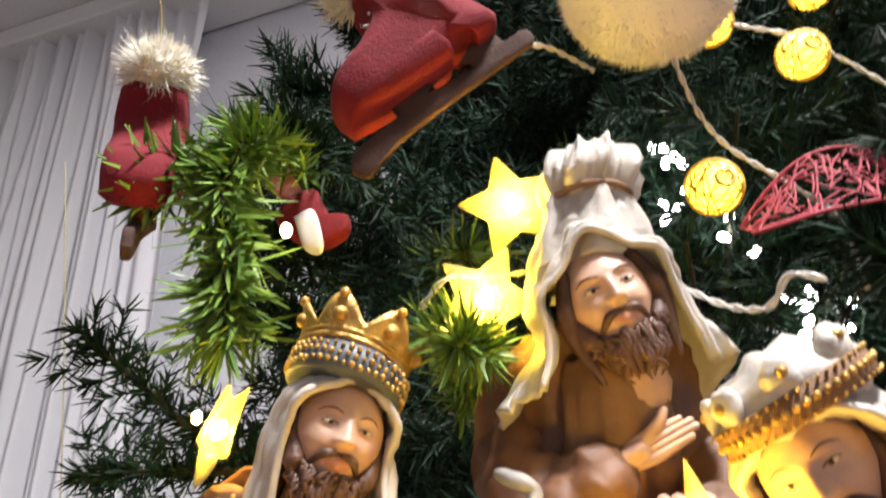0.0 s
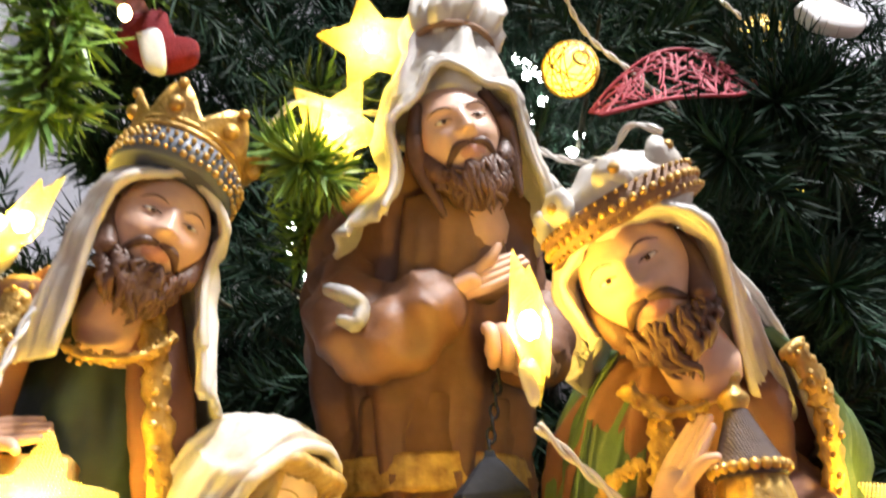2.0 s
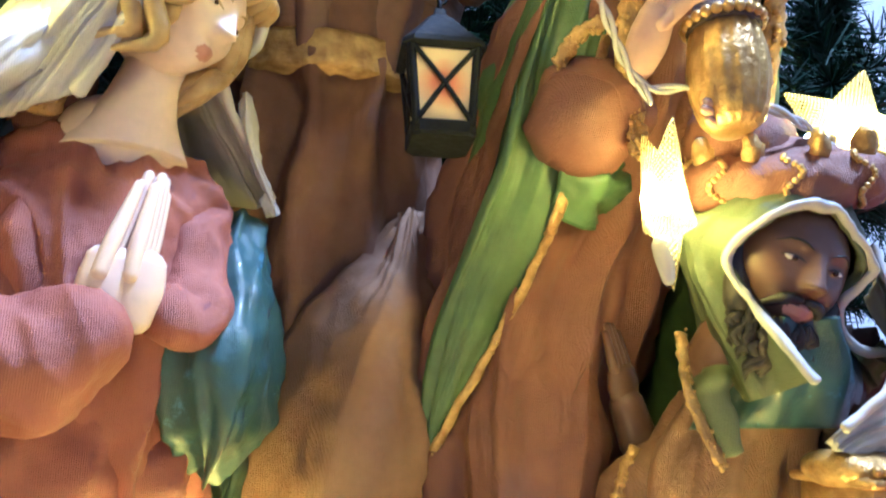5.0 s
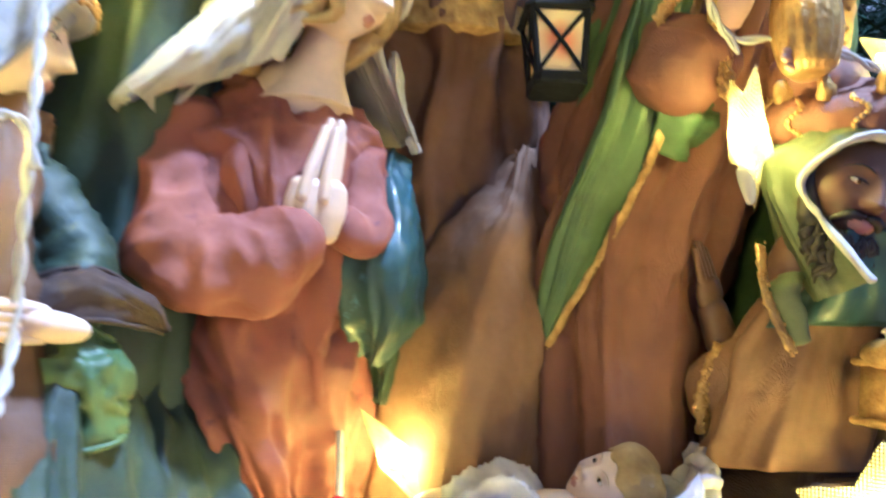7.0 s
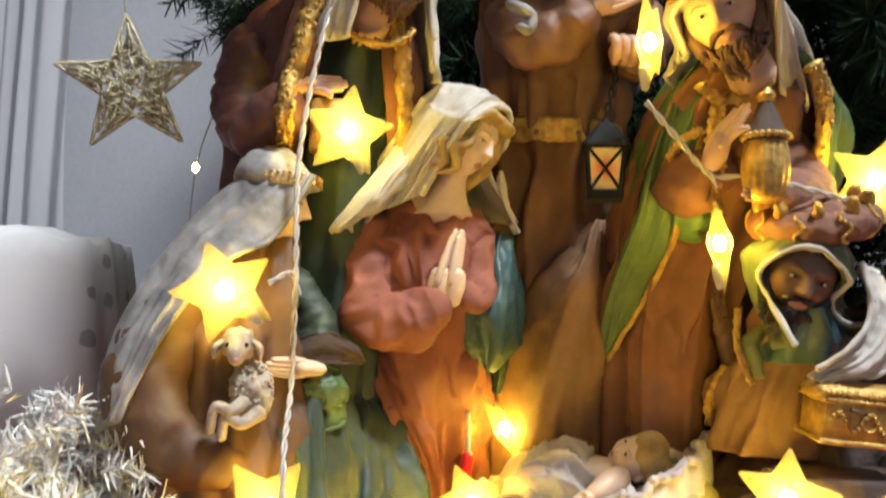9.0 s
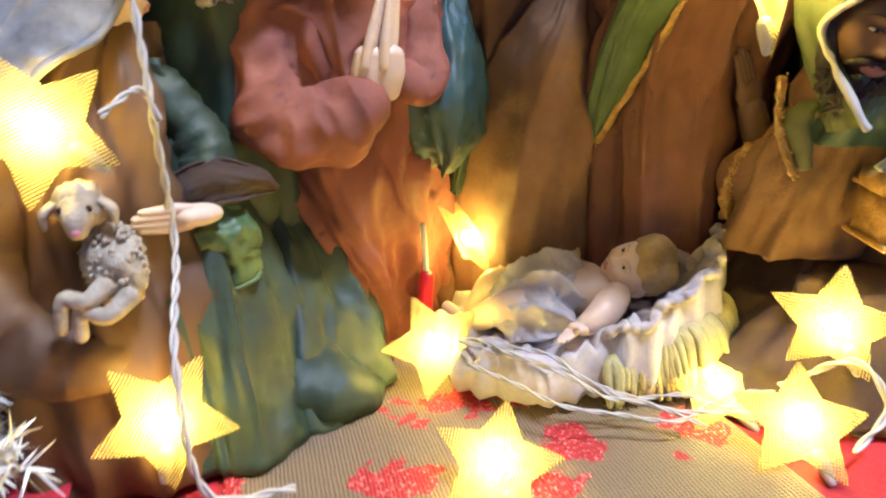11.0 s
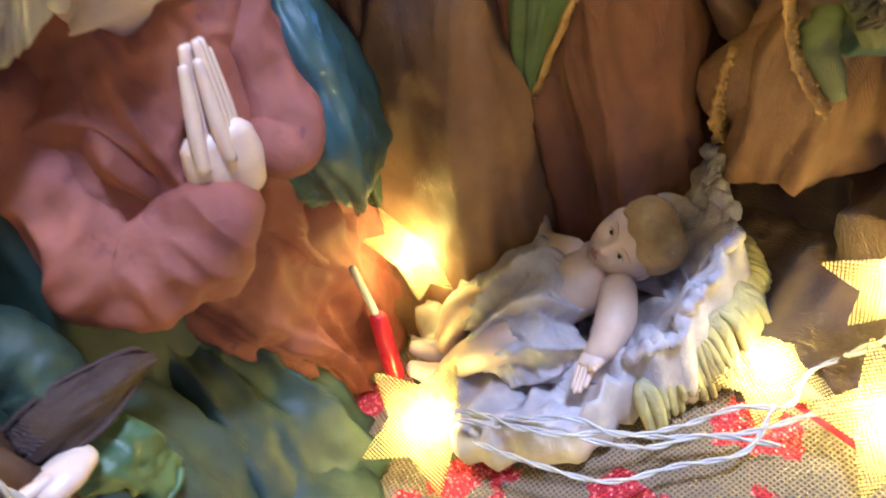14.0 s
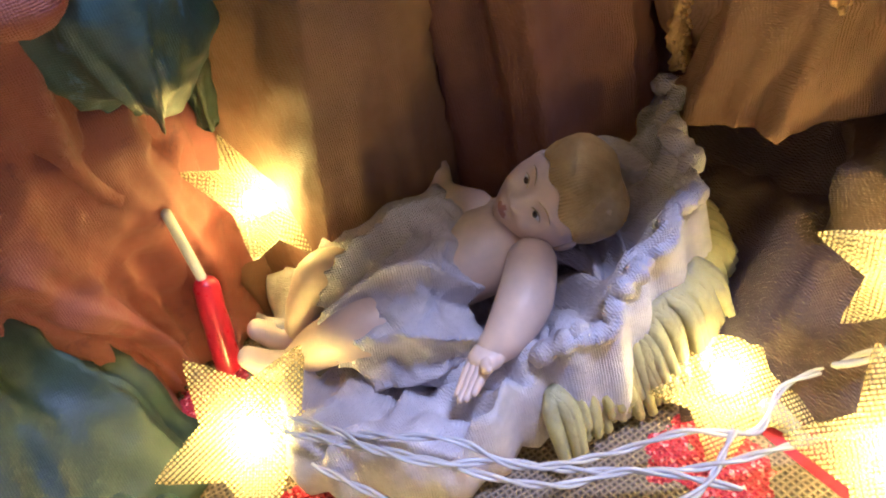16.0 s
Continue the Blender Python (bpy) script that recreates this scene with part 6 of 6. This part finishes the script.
# branch tips that reach forward over the figures
def tip_branch(pts, count, length, width, mat, label, side=0.03, seed=1):
    g = np.random.default_rng(seed)
    nd, st = Needles(), Sculpt()
    k = spline(pts, 12)
    ob = empty("tree_branch", label, "tree branch")
    st.tube(pts, [.002] * (len(pts) - 1) + [.0008], STEM, 6)
    st.link("stem", ob)
    for i in range(len(k) - 1):
        nd.twig(k[i], k[i + 1] + (k[i + 1] - k[i]) * 0.3, count // 11, length, width, g)
        if side:
            for q in (-1, 1):
                o = np.cross(k[i + 1] - k[i], (0, 1.0, 0))
                o = o / (np.linalg.norm(o) + 1e-9) * q * side * g.uniform(.6, 1.2) + (k[i + 1] - k[i]) * 1.2
                nd.twig(k[i], k[i] + o, count // 16, length * .85, width, g)
    nd.link("needles", mat, ob, "", "stuff")
    return ob


# the brighter tips carry the lamps' yellow light in their needle colour
tip_branch([(-.060, .345, .470), (-.072, .285, .452), (-.080, .270, .415), (-.078, .272, .375), (-.076, .274, .345)], 430, .022, .0019, NEEDLE_LIT, "green branch tip hanging down, yellow light painted into its bright needles", .012, 2)
tip_branch([(-.074, .285, .440), (-.095, .276, .425), (-.118, .272, .418)], 130, .024, .0022, NEEDLE_LIT, "green side branch tip, yellow light painted into its bright needles", .012, 3)
tip_branch([(-.06, .45, .335), (-.115, .40, .345), (-.145, .375, .368), (-.176, .362, .394)], 520, .014, .0013, NEEDLE, "dark green branch tip pointing at the curtain", .022, 4)
tip_branch([(-.08, .42, .33), (-.13, .385, .325), (-.165, .37, .322)], 420, .014, .0013, NEEDLE, "short dark green branch tip beside the curtain", .018, 5)
tip_branch([(.02, .40, .350), (.022, .340, .352), (.020, .300, .350), (.014, .285, .340)], 420, .020, .0016, NEEDLE_LIT, "green branch tip round a lit star", .014, 6)
tip_branch([(.02, .42, .41), (.022, .350, .405), (.022, .315, .400)], 360, .020, .0015, NEEDLE, "green branch tip beside a lit star", .016, 7)
tip_branch([(.33, .46, .42), (.275, .36, .405), (.235, .315, .388), (.215, .300, .372)], 900, .026, .0016, NEEDLE, "dark green branch reaching over the bowing figure", .035, 8)
tip_branch([(.42, .43, .505), (.345, .352, .460), (.295, .312, .432), (.250, .298, .408)], 1300, .028, .0016, NEEDLE, "dark green branch high over the bowing figure", .042, 12)
tip_branch([(.35, .44, .34), (.30, .35, .325), (.262, .312, .312)], 800, .026, .0016, NEEDLE, "dark green branch beside the bowing figure", .035, 9)
tip_branch([(-.02, .50, .53), (-.045, .38, .505), (-.065, .33, .490)], 700, .022, .0014, NEEDLE, "dark green branch between the felt skates", .03, 10)
tip_branch([(.10, .50, .455), (.09, .385, .450), (.085, .335, .455)], 700, .022, .0014, NEEDLE, "dark green branch above the veiled figure", .032, 11)

for pts, sd in (([(.05, .60, .56), (-.05, .45, .54), (-.10, .385, .515)], 21), ([(.05, .60, .62), (-.04, .46, .605), (-.085, .40, .590)], 22), ([(.0, .55, .50), (-.06, .43, .475), (-.10, .375, .455)], 23), ([(.02, .60, .66), (-.02, .46, .66), (-.04, .40, .65)], 24), ([(-.0, .58, .45), (-.06, .45, .425), (-.09, .40, .41)], 25)):
    tip_branch(pts, 1000, .022, .0014, NEEDLE, "dark green branch reaching toward the curtain", .045, sd)

for pts, sd in (([(.50, .56, .42), (.40, .43, .40), (.33, .37, .38)], 31), ([(.52, .55, .34), (.42, .43, .32), (.34, .375, .30)], 32), ([(.52, .5, .50), (.42, .41, .48), (.36, .37, .46)], 33), ([(.50, .5, .26), (.40, .42, .25), (.32, .37, .24)], 34), ([(.56, .48, .44), (.50, .42, .42), (.44, .38, .40)], 35), ([(.56, .48, .36), (.50, .42, .34), (.43, .38, .33)], 36), ([(.44, .6, .52), (.36, .5, .50), (.30, .44, .48)], 37)):
    tip_branch(pts, 1500, .024, .0015, NEEDLE, "dark green branch beside the bowing figure", .06, sd)

# cool white bulbs deep in the tree, added for the brightness behind its gaps
def gap_glow_light(r):
    ob = empty("gap_glow", "cool white glowing bulb standing in for brightness behind the tree", "tree light", "cool tree lights")
    s = Sculpt()
    s.ball((0, 0, 0), (r, r, r * 1.5), COOL_GAP_GLOW, None, 14)
    s.link("bulb", ob)
    s = Sculpt()
    s.tube([(0, 0, r * 1.3), (0, 0, r * 2.3)], [r * .6, r * .5], STEM, 10)
    s.link("socket", ob)
    return ob


GAP_GLOWS = [(.189, .45, .552, 0, 20, 0), (.184, .452, .535, 0, -30, 0), (.180, .45, .518, 0, 10, 0), (.227, .45, .491, 0, 70, 0), (.257, .45, .420, 0, 60, 0), (.248, .452, .441, 0, 100, 0), (.272, .46, .424, 0, 30, 0), (.378, .45, .452, 0, 0, 0), (.014, .48, .420, 0, 20, 0), (.038, .48, .379, 0, 50, 0), (.43, .40, .30, 0, 40, 0)]
bulb0 = gap_glow_light(.0034)
rng = random.Random(17)
for k, (x, y, z, rx, ry, rz) in enumerate(GAP_GLOWS):
    for q in range(3):
        m = pose(x + rng.uniform(-.013, .013), y + rng.uniform(-.006, .02), z + rng.uniform(-.016, .016), rx, ry + rng.uniform(-40, 40), rz)
        if k == 0 and q == 0:
            bulb0.matrix_basis = m
        else:
            copy_thing(bulb0, m)

# ---------------------------------------------------------------- ornaments
def fur_ball(c, r, count, length, seed):
    """A tuft of short pile on a round core."""
    s = Sculpt()
    r3 = np.array(r if hasattr(r, "__len__") else (r, r, r))
    s.ball(c, r3, FUR, None, 40, float(min(r3)) * .05, 60)
    g = np.random.default_rng(seed)
    d = g.normal(0, 1, (count, 3))
    d /= np.linalg.norm(d, axis=1)[:, None]
    root = np.array(c) + d * r3 * .97
    way = d + g.normal(0, .35, d.shape)
    side = np.cross(way, g.normal(0, 1, d.shape))
    side /= np.linalg.norm(side, axis=1)[:, None]
    tips = root + way * length * g.uniform(.5, 1.2, (count, 1))
    w = length * .09
    v = np.stack([root - side * w, root + side * w, tips], 1).reshape(-1, 3)
    i0 = s.count
    s.v.append(v)
    s.count += len(v)
    sl = s.slot(FUR)
    s.f += [(i0 + 3 * i, i0 + 3 * i + 1, i0 + 3 * i + 2) for i in range(count)]
    s.m += [sl] * count
    return s


def plate(outline, y0, y1, mat, soft=.0015):
    """A padded felt piece: a smooth outline in x-z, thick along y, with rounded rims."""
    o = spline(list(outline) + [outline[0]], 12 * len(outline))[:-1]
    c = o.mean(0)
    rows = []
    for y, k in ((y0 - soft, .55), (y0 - soft * .7, .86), (y0, .97), (y0 + soft, 1.0), (y1 - soft, 1.0), (y1, .97), (y1 + soft * .7, .86), (y1 + soft, .55)):
        rows.append([(c[0] + (p[0] - c[0]) * k, y, c[1] + (p[1] - c[1]) * k) for p in o])
    s = Sculpt()
    s.sheet(np.array(rows), mat)
    return s


def felt_skate(m, label):
    ob = empty("felt_skate", label, "ornament", "felt skates", "", m)
    plate([(-.046, .006), (-.047, .018), (-.038, .028), (-.020, .034), (-.004, .044), (.000, .060), (.020, .066), (.038, .062), (.040, .046), (.040, .022), (.042, .006), (.028, .003), (.026, .008), (.012, .008), (.010, .003), (-.02, .003)], -.010, .010, FELT_RED, .006).link("boot", ob, "red felt boot")
    plate([(-.060, -.010), (-.056, -.016), (-.048, -.013), (-.02, -.011), (.03, -.011), (.050, -.011), (.052, -.003), (.040, -.002), (.038, .006), (.026, .006), (.024, -.002), (-.004, -.002), (-.008, .006), (-.024, .006), (-.028, -.002), (-.052, -.003)], -.002, .002, FELT_BROWN, .0008).link("blade", ob, "brown felt skate blade")
    fur_ball((.020, 0, .068), (.026, .014, .012), 2600, .007, 3).link("cuff", ob, "white fur cuff")
    s = Sculpt()
    for q in range(5):
        s.tube([(-.010 + .0065 * q, -.0105, .040 + .0042 * q), (-.004 + .0065 * q, -.0112, .036 + .0042 * q)], [.0008, .0008], WHITE_PAINT, 6)
    s.link("laces", ob)
    s = Sculpt()
    s.tube([(.02, 0, .075), (.022, .002, .10), (.02, .01, .13)], [.0006] * 3, STRAW, 5)
    s.link("hanger", ob)
    return ob


felt_skate(pose(.014, .262, .457, 6, -40, 0), "red felt ice skate ornament with white fur cuff")
felt_skate(pose(-.128, .305, .425, 0, -36, 106), "red felt ice skate ornament hanging beside the curtain")
pom = empty("fur_pompom", "large round cream fur pompom hanging on the tree", "ornament")
fur_ball((.122, .268, .522), (.043, .038, .040), 16000, .0035, 5).link("fur", pom)
s = Sculpt()
s.tube([(.112, .268, .55), (.112, .28, .60)], [.0008, .0008], STRAW, 5)
s.link("hanger", pom)

# red open net leaf
net = empty("net_leaf", "red open sisal net leaf ornament on the tree", "ornament")
s = Sculpt()
rng = random.Random(21)
def leaf_at(u, w):
    wide = .020 * math.sin(math.pi * min(1, u * .9 + .06)) ** .8
    return (.160 + .095 * u, .318 - .02 * math.sin(3 * u) + .006 * w, .405 + .032 * u + w * wide + .004 * math.sin(6 * u))
for q in range(170):
    u, w = rng.random(), rng.uniform(-1, 1)
    du, dw = rng.uniform(-.16, .16), rng.uniform(-.9, .9)
    s.tube([leaf_at(u, w), leaf_at(min(1, max(0, u + du * .5)), max(-1, min(1, w + dw * .6))), leaf_at(min(1, max(0, u + du)), max(-1, min(1, w + dw)))], [.0006] * 3, NET_RED, 5, 7)
s.link("mesh", net, "", "", "", "stuff")
for w in (-1, 1):
    s = Sculpt()
    s.tube([leaf_at(u, w) for u in np.linspace(0, 1, 9)], [.0010] * 9, NET_RED, 6, 30)
    s.link("rim", net)

# small felt pendant with a ribbon
pend = empty("felt_pendant", "pink and red felt pendant with a glittered white tip", "ornament")
plate([(-.088, .482), (-.078, .484), (-.058, .452), (-.062, .442), (-.072, .452)], .332, .336, PINK, .001).link("ribbon", pend, "pink ribbon")
plate([(-.068, .446), (-.052, .452), (-.044, .436), (-.034, .434), (-.036, .424), (-.052, .418), (-.070, .432)], .330, .338, FELT_RED, .002).link("body", pend, "red felt body")
plate([(-.062, .434), (-.052, .438), (-.047, .422), (-.048, .413), (-.056, .416)], .328, .332, WHITE_PAINT, .001).link("tip", pend, "white glitter tip")

ginger = empty("felt_gingerbread", "white and red felt gingerbread ornament on the tree", "ornament")
plate([(.300, .455), (.318, .452), (.338, .455), (.345, .468), (.332, .476), (.318, .500), (.306, .480), (.292, .470)], .352, .360, WHITE_PAINT, .002).link("body", ginger)
plate([(.314, .500), (.330, .500), (.332, .520), (.314, .522), (.306, .512)], .350, .358, FELT_BROWN, .002).link("head", ginger)
plate([(.300, .488), (.318, .494), (.336, .488), (.334, .482), (.318, .486), (.304, .482)], .346, .351, FELT_RED, .001).link("scarf", ginger)
plate([(.282, .486), (.294, .492), (.300, .482), (.292, .476)], .350, .356, FELT_BROWN, .001).link("hand_piece", ginger)

ginger.matrix_basis = Matrix.Translation((.05, 0, .072))

# wire star with gold glitter
gs = empty("glitter_star", "five-pointed gold glitter wire star hanging on a thread", "ornament")
s = Sculpt()
C = [(.05 * (1 if q % 2 == 0 else .42) * math.sin(math.pi * q / 5), 0, .05 * (1 if q % 2 == 0 else .42) * math.cos(math.pi * q / 5)) for q in range(10)]
for q in range(10):
    a, b = C[q], C[(q + 1) % 10]
    s.tube([a, tuple((np.array(a) + b) / 2), b], [.0014] * 3, GLITTER, 6, 8, 1, .0006, 1, 900)
s.link("frame", gs)
s = Sculpt()
rng = random.Random(31)
for q in range(430):
    k = rng.randrange(10)
    a, b, t = np.array(C[k]), np.array(C[(k + 1) % 10]), rng.random()
    e = (a * t + b * (1 - t)) * math.sqrt(rng.random()) * .97
    f = e + np.array((rng.uniform(-.014, .014), 0, rng.uniform(-.014, .014)))
    if math.hypot(f[0], f[2]) > .021:
        f *= .021 / math.hypot(f[0], f[2])
    s.tube([tuple(e + (0, rng.uniform(-.003, .003), 0)), tuple((e + f) / 2 + (0, rng.uniform(-.006, .006), 0)), tuple(f)], [.0008] * 3, GLITTER, 5, 6)
s.link("filigree", gs, "", "", "", "stuff")
s = Sculpt()
s.tube([(0, 0, .05), (0, 0, .12), (-.004, 0, .3)], [.0004] * 3, STRAW, 5)
s.link("thread", gs)
gs.matrix_basis = pose(-.204, .455, .272, 0, -8, 10)

# fairy lights on a thin wire beside the curtain
fairy = empty("fairy_light", "thin fairy light wire with tiny white bulbs", "fairy light")
s = Sculpt()
s.tube([(-.158, .435, .02), (-.157, .435, .14), (-.155, .435, .211), (-.142, .436, .26), (-.128, .436, .285), (-.12, .45, .33)], [.0005] * 6, WIRE, 5, 30)
s.link("wire", fairy)
for c in ((-.155, .434, .213), (-.128, .434, .286), (-.052, .262, .384), (-.104, .34, .336)):
    s = Sculpt()
    s.ball(c, (.0024, .0024, .0032), BULB, None, 12)
    s.link("bulb", fairy)

# heap of clear tinsel with a lit star inside
g = np.random.default_rng(11)
tin = Needles()
for q in range(340):
    c = np.array((-.205, .262, .0)) + np.clip(g.normal(0, 1, 3), -1.5, 1.2) * (.038, .035, .001) + (0, 0, abs(g.normal(0, .028)))
    d = g.normal(0, 1, 3) * .02
    d[2] = abs(d[2]) * .6
    tin.twig(c, c + d, 46, .0105, .0011, g, 0, 1.6)
heap = tin.link("tinsel_heap", TINSEL, None, "heap of clear crinkled tinsel glowing from lights inside", "stuff")
heap["category"] = "tinsel"
copy_thing(base_star, star_pose(-.200, .225, .028, .2, -.7, .6, 20))
copy_thing(base_star, star_pose(-.235, .265, .030, 0, -.8, .5, 40))
copy_thing(base_star, star_pose(-.165, .205, .010, .1, -.4, .9, 10))
cloth_sheet("red_napkin", -.165, -.125, .20, .29, .004, RED_CLOTH, "folded piece of red cloth beside the tinsel", "cloth", .004, seed=8.0)

# small lamp on a stick with a red sleeve, beside the manger
cand = empty("stick_lamp", "thin white stick in a red plastic sleeve", "candle")
s = Sculpt()
s.tube([(.0208, .342, .037), (.0206, .342, .050), (.0204, .3425, .0625)], [.0014] * 3, WHITE_PAINT, 10)
s.link("stick", cand)
s = Sculpt()
s.tube([(.0165, .334, .016), (.0185, .338, .027), (.0208, .342, .038)], [.0036, .0038, .0036], RED_PLASTIC, 14, 18, 1, .0004)
s.link("sleeve", cand)
for c, sd in (((.1805, .3225, .0345), 1), ((.052, .362, .030), 2)):
    s = Sculpt()
    rng = random.Random(sd)
    for q in range(7):
        s.ball((c[0] + rng.uniform(-.003, .003), c[1] + rng.uniform(-.002, .002), c[2] + rng.uniform(-.002, .004)), rng.uniform(.0008, .0016), WHITE_PAINT, None, 8)
    s.link("foam_crumb", None, "tiny white foam crumb stuck on the cloth", "crumb")
